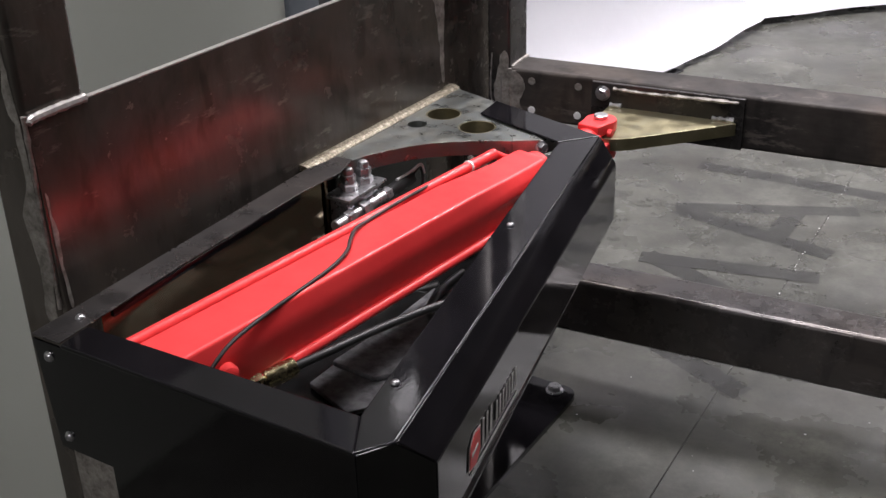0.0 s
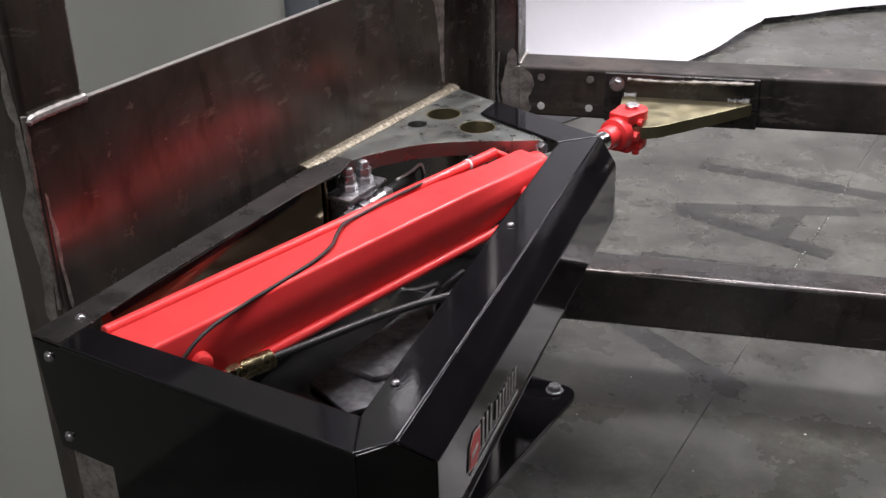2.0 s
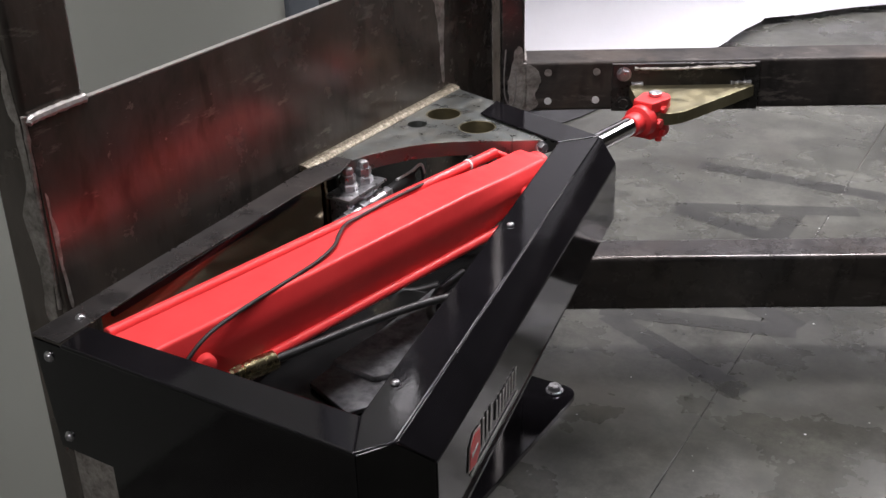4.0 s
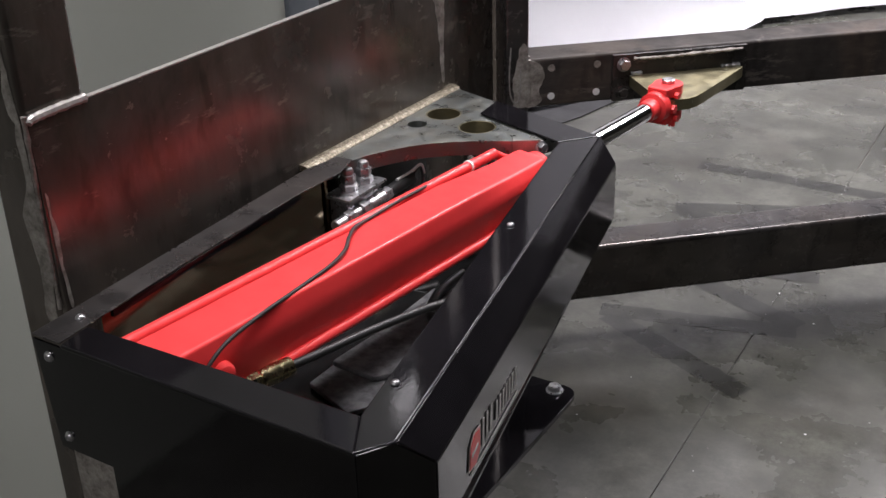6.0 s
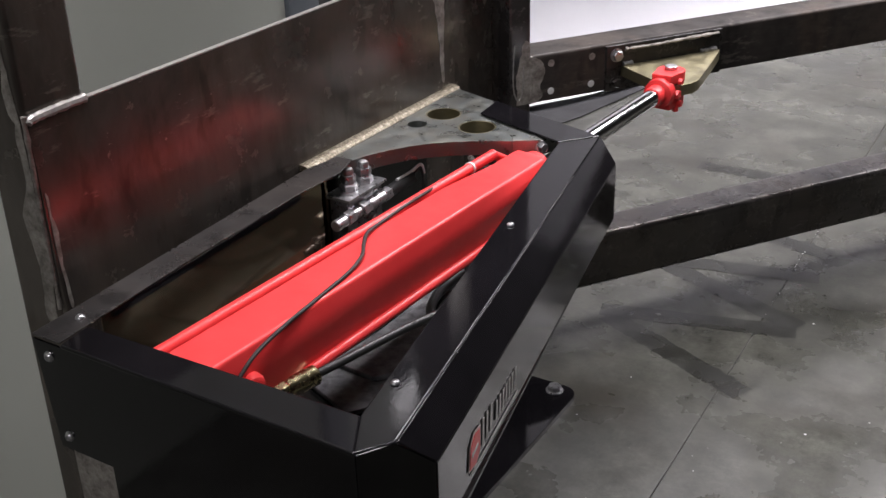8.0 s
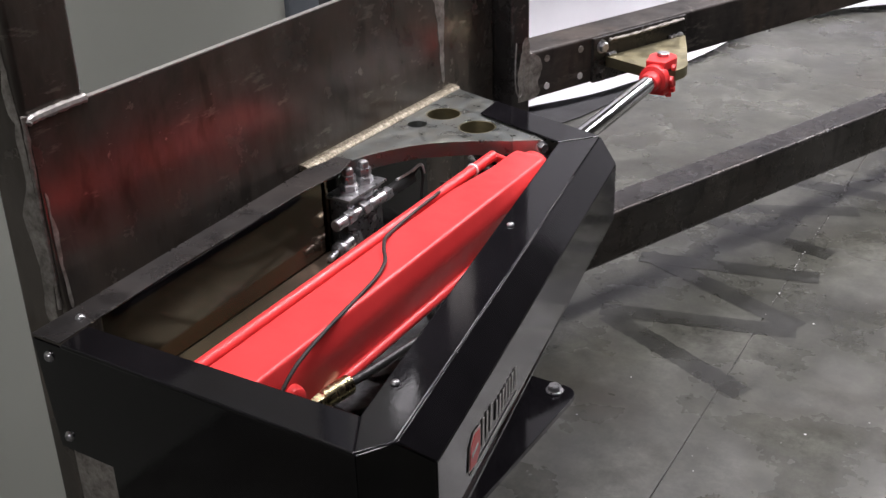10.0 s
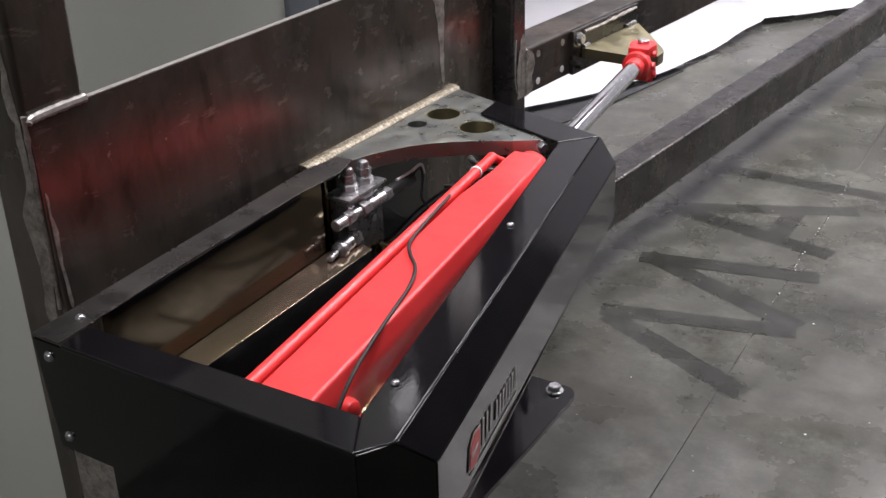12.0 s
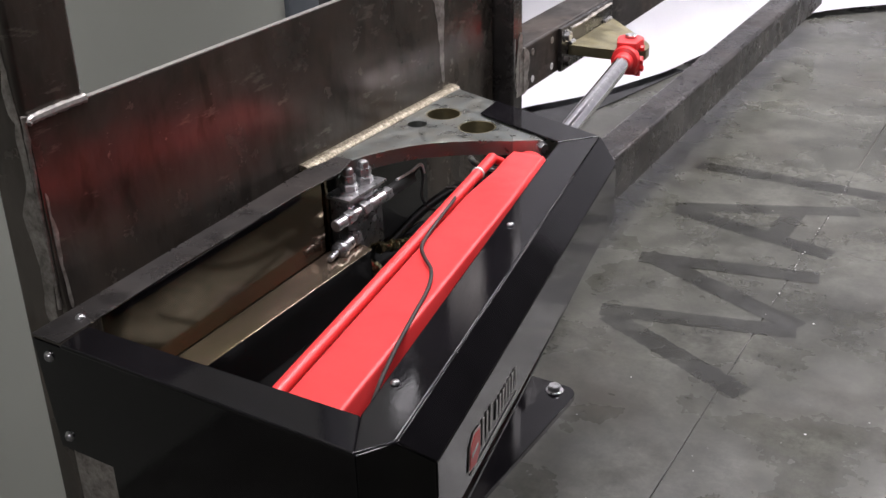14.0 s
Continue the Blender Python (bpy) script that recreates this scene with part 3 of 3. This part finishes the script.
    build_bracket(t)
    build_logo(panel)
    return t


def build_bracket(t):
    arc = [(-1.200, 1.570), (-1.185, 1.612), (-1.167, 1.648), (-1.143, 1.685), (-1.116, 1.715), (-1.085, 1.742), (-1.050, 1.765), (-1.018, 1.783), (-0.984, 1.800)]
    outline = [(-1.263, 1.500), (-1.24, 1.503)] + arc + [(-0.934, 1.828), (-0.915, 1.872), (-0.952, 1.912), (-1.115, 1.985), (-1.229, 2.022), (-1.263, 2.045)]
    b = part("arm_bracket", prism(outline, 0.716, 0.7455, 0.0012, holes=[(-1.182, 1.873, 0.037), (-1.082, 1.838, 0.038), (-1.197, 1.796, 0.0195)]), ZINC, t, "clear zinc-plated steel bracket with three round holes")
    for hx, hy, hr in ((-1.182, 1.873, 0.0368), (-1.082, 1.838, 0.0378)):
        ring = bmesh.new()
        rims = [[ring.verts.new((hx + r * math.cos(k * math.tau / 36), hy + r * math.sin(k * math.tau / 36), z)) for k in range(36)] for r, z in ((hr, 0.7445), (hr - 0.003, 0.7445), (hr - 0.003, 0.700), (hr, 0.700))]
        for a, c in zip(rims, rims[1:] + rims[:1]):
            for k in range(36):
                ring.faces.new((a[k], a[(k + 1) % 36], c[(k + 1) % 36], c[k]))
        part("sleeve", ring, GOLD, b, "brassy lining of the round hole")
    part("weld_bead", hose([(-1.253, 1.495, 0.747), (-1.251, 1.60, 0.748), (-1.251, 1.80, 0.748), (-1.252, 2.03, 0.747)], 0.0150, 10, 60, 0.10, 0.40), WELD, b, "brassy zinc-plated weld bead")
    part("end_stop", prism([(-0.981, 1.7985), (-0.935, 1.825), (-0.950, 1.852), (-0.996, 1.826)], 0.7155, 0.7475, 0.0015), ZINC, b, "zinc-plated end block")
    bolt(b, (-0.936, 1.830, 0.733), (0.87, -0.5, 0), 0.010, 0.012, PLATED, 0.012)


def build_logo(panel):
    """The maker's mark as plain shapes."""
    d = Vector((0.198, -0.966, 0)).normalized()
    n = Vector((-d.y, d.x, 0))
    base = Vector((-0.804, 1.891, 0)) + n * 0.0012

    def shape(points, name, material, label, lift=0.0):
        bm = sheet([base + n * lift + d * s + Vector((0, 0, z)) for s, z in points], 0.0008, 0)
        part(name, bm, material, panel, label)
    shape([(0.882, 0.606), (0.876, 0.643), (0.858, 0.656), (0.832, 0.652), (0.833, 0.615), (0.852, 0.600)], "emblem_outline", DECAL_GREY, "silver outline of the maker's emblem")
    shape([(0.879, 0.609), (0.873, 0.641), (0.857, 0.652), (0.836, 0.648), (0.837, 0.617), (0.853, 0.604)], "emblem", DECAL_RED, "red plain emblem shape", 0.0009)
    shape([(0.872, 0.625), (0.871, 0.629), (0.846, 0.632), (0.847, 0.628)], "emblem_bar", DECAL_GREY, "thin silver plain bar", 0.0018)
    bars = [(0.826, 0.610, 0.012, 0.042), (0.809, 0.610, 0.012, 0.042), (0.792, 0.610, 0.012, 0.042)]
    x = 0.766
    for w, h in ((0.012, 0.031), (0.011, 0.031), (0.011, 0.031), (0.011, 0.031), (0.011, 0.031), (0.011, 0.031), (0.011, 0.031)):
        bars.append((x, 0.612, w, h))
        x -= w + 0.0035
    for s, z, w, h in bars:
        shape([(s, z), (s - 0.003, z + h), (s - 0.003 - w * 0.7, z + h), (s - w * 0.7, z)], "mark_bar", DECAL_GREY, "silver plain bar of the maker's mark")
    shape([(0.872, 0.594), (0.871, 0.599), (0.66, 0.599), (0.661, 0.594)], "mark_line", DECAL_GREY, "thin silver plain bar")


# ---- hydraulics in the housing ----
def build_valve():
    t = thing("valve_block", (-1.19, 1.55, 0.50), "grey machined hydraulic valve block with chrome fittings", "valve")
    body = part("block", block((-1.205, 1.508, 0.575), (-1.165, 1.618, 0.694), 0.002), ALLOY, t)
    part("top_plate", block((-1.212, 1.500, 0.6945), (-1.155, 1.622, 0.700), 0.001), PLATED, t)
    part("bracket", block((-1.2335, 1.498, 0.57), (-1.206, 1.506, 0.735), 0.001), PAN, t)
    part("stand", block((-1.215, 1.52, 0.506), (-1.175, 1.60, 0.5745), 0.002), BLACK, t)
    for x, y in ((-1.187, 1.545), (-1.183, 1.588)):
        f = part("port_fitting", join(hexagon((x, y, 0.7003), (0, 0, 1), 0.0175, 0.013), lathe((x, y, 0.7133), (0, 0, 1), [(0, 0.0125), (0.003, 0.0125)], 16), hexagon((x, y, 0.7163), (0, 0, 1), 0.0150, 0.014), lathe((x, y, 0.7303), (0, 0, 1), [(0, 0.0105), (0.007, 0.0108), (0.0115, 0.0085), (0.0135, 0.004)], 16)), PLATED, t, "chrome hydraulic port fitting")
    start, end = Vector((-1.160, 1.462, 0.664)), Vector((-1.158, 1.640, 0.668))
    d = (end - start).normalized()
    pieces = [rod(start, start + d * 0.03, 0.011), hexagon(start + d * 0.03, d, 0.014, 0.022), rod(start + d * 0.052, start + d * 0.075, 0.010), hexagon(start + d * 0.075, d, 0.015, 0.026), rod(start + d * 0.10, start + d * 0.15, 0.012), hexagon(start + d * 0.15, d, 0.014, 0.02)]
    part("sensor_fitting", join(*pieces), PLATED, t, "row of chrome hydraulic adapters")
    part("sensor_body", rod(end + d * -0.01, end + d * 0.07, 0.012), RUBBER, t, "black sensor body")
    part("sensor_wire", hose([end + d * 0.07, end + Vector((0, 0.10, 0.012)), end + Vector((0.004, 0.105, -0.01)), end + Vector((0.01, 0.09, -0.05)), end + Vector((0.03, 0.10, -0.075)), end + Vector((0.06, 0.14, -0.08))], 0.0028), RUBBER, t)
    part("wire_tie", hose([end + Vector((0.0, 0.02, 0.014)), end + Vector((0, 0.07, 0.013)), end + Vector((0.0, 0.105, 0.016)), end + Vector((0.004, 0.11, -0.004))], 0.0032), WHITE_CASE, t, "white cable tie")
    a, b = Vector((-1.163, 1.525, 0.618)), Vector((-1.152, 1.428, 0.615))
    e = (b - a).normalized()
    part("lever_fitting", join(hexagon(a, e, 0.017, 0.02), rod(a + e * 0.02, a + e * 0.05, 0.013), lathe(a + e * 0.045, e, [(0, 0.012), (0.008, 0.017), (0.018, 0.016), (0.026, 0.008)], 16), rod(a + e * 0.06, b, 0.006)), ALLOY, t, "chrome release lever")
    bolt(t, (-1.165, 1.578, 0.634), (1, 0, 0), 0.008, 0.006, PLATED, 0.011)
    part("hose", hose([(-1.19, 1.66, 0.53), (-1.14, 1.74, 0.60), (-1.07, 1.80, 0.64), (-1.00, 1.82, 0.60), (-0.96, 1.80, 0.53)], 0.0095), RUBBER, t, "black looped hydraulic hose")
    part("hose", hose([(-1.20, 1.70, 0.52), (-1.13, 1.70, 0.555), (-1.05, 1.74, 0.57), (-0.98, 1.76, 0.53)], 0.0095), RUBBER, t, "black looped hydraulic hose")
    part("guard_ring", hose([(-1.10, 1.84, 0.675), (-1.06, 1.80, 0.682), (-1.02, 1.80, 0.68), (-0.99, 1.83, 0.67)], 0.006), PLATED, t, "bright metal guard ring")
    # hoses that leave below
    for p, q, bend in (((-1.160, 1.588, 0.566), (-1.135, 1.68, 0.548), (-1.05, 1.80, 0.53)), ((-1.163, 1.535, 0.572), (-1.115, 1.555, 0.525), (-1.03, 1.60, 0.512))):
        p, q = Vector(p), Vector(q)
        d = (q - p).normalized()
        h = part("hose_end", join(hexagon(p, d, 0.0125, 0.016), rod(p + d * 0.016, p + d * 0.03, 0.009), hexagon(p + d * 0.03, d, 0.0125, 0.016), rod(p + d * 0.046, q, 0.0105)), BRASS, t, "brass hose end")
        part("hose", hose([q - d * 0.005, q + d * 0.04, bend], 0.0095), RUBBER, h, "black hydraulic hose")
    return t


def build_pad():
    t = thing("felt_pad", (-1.0, 1.35, 0.506), "folded grey speckled felt pad lying in the tray", "pad")
    for z, pts in ((0.507, [(-1.035, 1.205), (-0.93, 1.165), (-0.84, 1.30), (-0.90, 1.62), (-1.03, 1.58), (-1.03, 1.40)]), (0.519, [(-1.03, 1.262), (-0.94, 1.255), (-0.86, 1.36), (-0.91, 1.60), (-1.00, 1.57)])):
        bm = prism(pts, z, z + 0.0105, 0.003)
        part("fold", bm, FELT, t)
    h = thing("hydraulic_hose", (-1.0, 1.45, 0.53), "black rubber hydraulic hose lying across the felt pad", "hose")
    part("hose", hose([(-0.99, 1.62, 0.541), (-0.985, 1.52, 0.541), (-0.95, 1.45, 0.541), (-0.88, 1.43, 0.541)], 0.009), RUBBER, h)


# ---- the moving cylinder ----
PIVOT = (-0.916, 1.755)
AXIS = 0.702


def extrusion(s):
    """The barrel: a squared tube with a flat top, a broad shoulder and a drawn-in nose."""
    corners = [(-0.0375, 0.047, 0.007), (0.046, 0.048, 0.006), (0.0535, 0.014, 0.012), (0.049, -0.052, 0.008), (-0.043, -0.052, 0.008)]
    outline = []
    for k, (x, z, r) in enumerate(corners):
        c = Vector((x, z))
        p = (Vector(corners[k - 1][:2]) - c).normalized() * r
        q = (Vector(corners[(k + 1) % 5][:2]) - c).normalized() * r
        for i in range(6):
            u = i / 5
            outline.append(c + p * (1 - u) ** 2 + q * u ** 2)
    bm = bmesh.new()
    rings = []
    for y, g, lift in ((-0.885, 0.95, 0), (-0.882, 1.0, 0), (-0.22, 1.0, 0), (-0.14, 1.0, 0), (-0.08, 0.99, 0), (0.0, 0.985, 0), (0.018, 0.95, 0), (0.024, 0.86, 0)):
        ring = []
        for o in outline:
            w = max(0.0, min(1.0, (y + 0.22) / 0.14))
            round_ = o.normalized() * 0.0490
            p = o.lerp(round_, w) * g
            ring.append(bm.verts.new((s + p.x, y, AXIS + p.y + lift)))
        rings.append(ring)
    m = len(outline)
    for a, b in zip(rings, rings[1:]):
        for k in range(m):
            bm.faces.new((a[k], a[(k + 1) % m], b[(k + 1) % m], b[k]))
    bm.faces.new(rings[0][::-1])
    bm.faces.new(rings[-1])
    return bm


def build_cylinder():
    """Built about its pivot: +y runs along the piston rod."""
    t = thing("hydraulic_cylinder", (0, 0, 0), "gloss red hydraulic cylinder with tie rods and a chrome rod", "hydraulic cylinder")
    s = -0.014
    bm = extrusion(s)
    part("barrel", bm, RED, t)
    part("end_cap", block((s - 0.050, -0.900, AXIS - 0.056), (s + 0.050, -0.872, AXIS + 0.038), 0.006), RED, t)
    part("gland", lathe((s, -0.035, AXIS), (0, 1, 0), [(0, 0.036), (0.03, 0.036), (0.05, 0.036), (0.075, 0.034), (0.078, 0.026)], 32), RED, t)
    part("trunnion", lathe((s, 0.0, AXIS - 0.075), (0, 0, 1), [(0, 0.016), (0.09, 0.016)], 20), RED, t)
    for dx, dz in ((0.052, -0.046), (-0.044, -0.050)):
        part("tie_rod", rod((s + dx, -0.88, AXIS + dz), (s + dx, -0.045, AXIS + dz), 0.0085, 16), RED, t)
    pipe = part("pressure_pipe", rod((s - 0.0555, -0.88, AXIS + 0.038), (s - 0.0555, -0.022, AXIS + 0.038), 0.0102, 18), RED, t)
    part("pipe_end", join(rod((s - 0.0555, -0.0215, AXIS + 0.036), (s - 0.046, 0.004, AXIS + 0.020), 0.0085, 16)), RED, pipe)
    part("ring", lathe((s - 0.0555, -0.106, AXIS + 0.038), (0, 1, 0), [(0, 0.0105), (0.001, 0.012), (0.005, 0.012), (0.006, 0.0105)], 20), WHITE_CASE, pipe, "thin white sealing ring")
    # tail port: red elbow, plated adapter, brass end and hose
    part("port_boss", lathe((s + 0.040, -0.80, AXIS - 0.005), (0.9, -0.25, 0.1), [(0, 0.016), (0.020, 0.016), (0.028, 0.013), (0.032, 0.006)], 20), RED, t)
    part("bleed_boss", lathe((s + 0.036, -0.062, AXIS - 0.004), (0.95, -0.2, 0.1), [(0, 0.012), (0.018, 0.012), (0.024, 0.007)], 18), RED, t)
    a, b = Vector((0.026, -0.80, 0.652)), Vector((0.046, -0.685, 0.650))
    d = (b - a).normalized()
    part("adapter", rod(a + Vector((-0.035, -0.01, 0.02)), a, 0.011), PLATED, t, "plated elbow adapter")
    end = part("hose_end", join(hexagon(a, d, 0.018, 0.024), rod(a + d * 0.024, a + d * 0.038, 0.013), hexagon(a + d * 0.038, d, 0.018, 0.022), rod(a + d * 0.06, b, 0.0155)), BRASS, t, "brass crimped hose end")
    part("hose", hose([b - d * 0.01, b + d * 0.05, (0.066, -0.52, 0.642), (0.086, -0.42, 0.638), (0.104, -0.34, 0.63), (0.11, -0.24, 0.615), (0.06, -0.10, 0.60)], 0.0070), RUBBER, end, "black hydraulic hose")
    z = AXIS + 0.054
    part("sensor_cable", hose([(0.044, -0.885, AXIS - 0.03), (0.047, -0.85, AXIS + 0.008), (0.046, -0.80, AXIS + 0.040), (0.036, -0.72, z - 0.006), (0.026, -0.64, z - 0.005), (0.018, -0.565, z - 0.002), (0.004, -0.515, z + 0.001), (-0.020, -0.480, z + 0.001), (-0.040, -0.445, z), (-0.050, -0.40, z - 0.004), (-0.056, -0.32, z - 0.004), (-0.064, -0.24, z - 0.008), (-0.085, -0.17, z - 0.02), (-0.12, -0.13, z - 0.04)], 0.0030, 8), CABLE, t, "thin brown-black sensor cable")
    # the part that slides: rod and fork, built about the fork pin
    m = part("piston_rod", rod((0, -0.84, AXIS), (0, -0.060, AXIS), 0.0195, 32, 0.05), CHROME, t, "polished chrome piston rod")
    fork = part("clevis", join(lathe((0, -0.100, AXIS), (0, 1, 0), [(0, 0.0205), (0.002, 0.0225), (0.030, 0.0235), (0.034, 0.033), (0.056, 0.0345), (0.062, 0.030), (0.064, 0.02)], 32), ear(0.0165), ear(-0.0405),
                               hexagon((0.026, -0.036, AXIS - 0.004), (1, 0, 0), 0.011, 0.014), hexagon((0.030, -0.020, AXIS + 0.022), (1, 0, 0), 0.008, 0.009), hexagon((0.030, -0.020, AXIS - 0.030), (1, 0, 0), 0.008, 0.009), hexagon((0.024, -0.018, AXIS - 0.049), (0, 0, 1), 0.008, 0.012)), RED, m, "red painted cast clevis fork")
    part("pin_head", join(hexagon((0, 0, AXIS + 0.041), (0, 0, 1), 0.0145, 0.008, 24), rod((0, 0, AXIS - 0.05), (0, 0, AXIS + 0.041), 0.012)), PLATED, fork, "plated clevis pin")
    return t, m


def ear(z):
    """One cheek of the fork, rounded about the pin."""
    pts = [(0.033 * math.cos(radians(-30 + k * 20)), 0.033 * math.sin(radians(-30 + k * 20))) for k in range(13)]
    pts = [(-0.024, -0.050)] + [(0.024, -0.050)] + pts
    return prism(pts, AXIS + z, AXIS + z + 0.024, 0.004)


# ---- the gate ----
HINGE = (-1.279, 2.191)


def build_gate():
    """Built about its hinge: +x runs along the gate, -y is its front."""
    t = thing("swing_gate", (0, 0, 0), "bare dark steel swing gate of welded square tube", "gate")
    far = 3.25
    part("stile", tube((0.046, -0.060, 0.125), (0.100, 0.041, 2.4), 0.007, 2), RAIL, t)
    top = part("top_rail", tube((0.101, -0.0598, 0.654), (far, 0.041, 0.769), 0.008, 0), TOPRAIL, t)
    low = part("bottom_rail", tube((0.101, -0.072, 0.134), (far, 0.035, 0.281), 0.013, 0), RAIL, t)
    patch = [(0.062, 0.657), (0.078, 0.656), (0.112, 0.657), (0.130, 0.672), (0.124, 0.697), (0.136, 0.722), (0.131, 0.748), (0.114, 0.764), (0.099, 0.766), (0.097, 0.800), (0.088, 0.806), (0.078, 0.796), (0.070, 0.755), (0.062, 0.716), (0.066, 0.690)]
    rough_edge = [(q.x + 0.004 * noise.noise(q * 90), max(q.y + 0.004 * noise.noise(q * 80), 0.656)) for q in smooth_path([(u, z, 0) for u, z in patch], 4)]
    part("ground_patch", prism(rough_edge, -0.0612, -0.0602, 0, axis="y"), GROUND, t, "bright ground-off weld patch")
    part("weld_bead", hose([(0.1005, -0.058, 0.655), (0.1005, -0.0605, 0.70), (0.1005, -0.0605, 0.768)], 0.004, 8, 8, 0.6), GROUND, t)
    part("weld_bead", hose([(0.102, -0.05, 0.770), (0.102, 0.0, 0.771), (0.102, 0.04, 0.770)], 0.004, 8, 8, 0.6), GROUND, t)
    # Discs stand in for holes; the lower pair carries the white paper's colour.
    for u, z, m in ((0.153, 0.745, GROUND), (0.262, 0.745, GROUND), (0.153, 0.678, WHITE_CASE), (0.261, 0.679, WHITE_CASE)):
        part("hole_disc", lathe((u, -0.0598, z), (0, -1, 0), [(0, 0.0085), (0.0008, 0.0085), (0.0012, 0.007)], 18), m, top, "flat disc standing in for a hole through the rail")
    mount = part("mount_plate", block((0.296, -0.0705, 0.655), (0.624, -0.0602, 0.765), 0.0015), RAIL, t, "dark steel mounting plate bolted to the rail")
    bolt(mount, (0.322, -0.0705, 0.742), (0, -1, 0), 0.0135, 0.010, PLATED, 0.0165)
    bolt(mount, (0.322, -0.0705, 0.676), (0, -1, 0), 0.0125, 0.009, RAIL, 0.015)
    part("weld_bead", hose([(0.345, -0.0715, 0.7545), (0.42, -0.072, 0.753), (0.50, -0.072, 0.755), (0.612, -0.0715, 0.757)], 0.0055, 8, 14, 0.9, 0.7), GROUND, mount, "rough bright weld along the plate")
    arm = part("gate_bracket", prism([(0.335, -0.071), (0.606, -0.071), (0.612, -0.080), (0.530, -0.158), (0.440, -0.240), (0.424, -0.252), (0.404, -0.260), (0.372, -0.263), (0.350, -0.250), (0.341, -0.230)], 0.6895, 0.7155, 0.0015), GOLD, t, "yellow zinc-plated steel gate bracket")
    for u0, u1 in ((0.34, 0.365), (0.56, 0.605)):
        part("weld_bead", hose([(u0, -0.073, 0.7175), ((u0 + u1) / 2, -0.0735, 0.719), (u1, -0.073, 0.7175)], 0.0055, 8, 8, 0.7), PLATED, arm, "silvery weld")
    part("hinge_bolt", join(rod((0.085, -0.01, 0.012), (0.085, -0.01, 0.126), 0.014), hexagon((0.085, -0.01, 0.0), (0, 0, 1), 0.024, 0.014)), GROUND, t)
    part("weld_loop", hose([(0.058, -0.0605, 0.80), (0.054, -0.061, 0.74), (0.056, -0.061, 0.69), (0.068, -0.061, 0.668), (0.078, -0.061, 0.69), (0.080, -0.061, 0.75)], 0.0018, 6, 8, 0.5), WELDRAW, t, "thin bright weld trace on the stile")
    return t


build_hall()
build_marking()
build_grit()
build_paper()
build_frame()
build_operator()
build_valve()
build_pad()
cylinder, piston = build_cylinder()
gate = build_gate()

# gate angle in degrees, time by time
SWING = [(0, 5.2), (0.5, 8.3), (1, 11.3), (1.5, 14.3), (2, 17.4), (2.5, 20.5), (3, 23.7), (3.5, 26.85), (4, 30.0), (4.5, 33.1), (5, 36.25), (5.5, 39.4), (6, 42.7), (6.5, 45.9), (7, 49.2), (7.5, 52.4), (8, 55.7),
         (8.5, 59.1), (9, 62.5), (9.5, 65.9), (10, 69.4), (10.5, 72.9), (11, 76.6), (11.5, 80.6), (12, 84.6), (12.5, 88.1), (13, 90.7), (13.5, 91.6), (14, 91.8)]
PIN = (0.371, -0.223)


def motions():
    gate_rows, body_rows, rod_rows = [], [], []
    for t, deg in SWING:
        a = radians(deg)
        x = HINGE[0] + PIN[0] * math.cos(a) - PIN[1] * math.sin(a) - PIVOT[0]
        y = HINGE[1] + PIN[0] * math.sin(a) + PIN[1] * math.cos(a) - PIVOT[1]
        gate_rows.append((t, pose(*HINGE, 0, 0, 0, deg)))
        body_rows.append((t, pose(*PIVOT, 0, 0, 0, math.degrees(math.atan2(y, x)) - 90)))
        rod_rows.append((t, pose(0, math.hypot(x, y), 0)))
    walk(gate, gate_rows)
    walk(cylinder, body_rows)
    walk(piston, rod_rows)


motions()
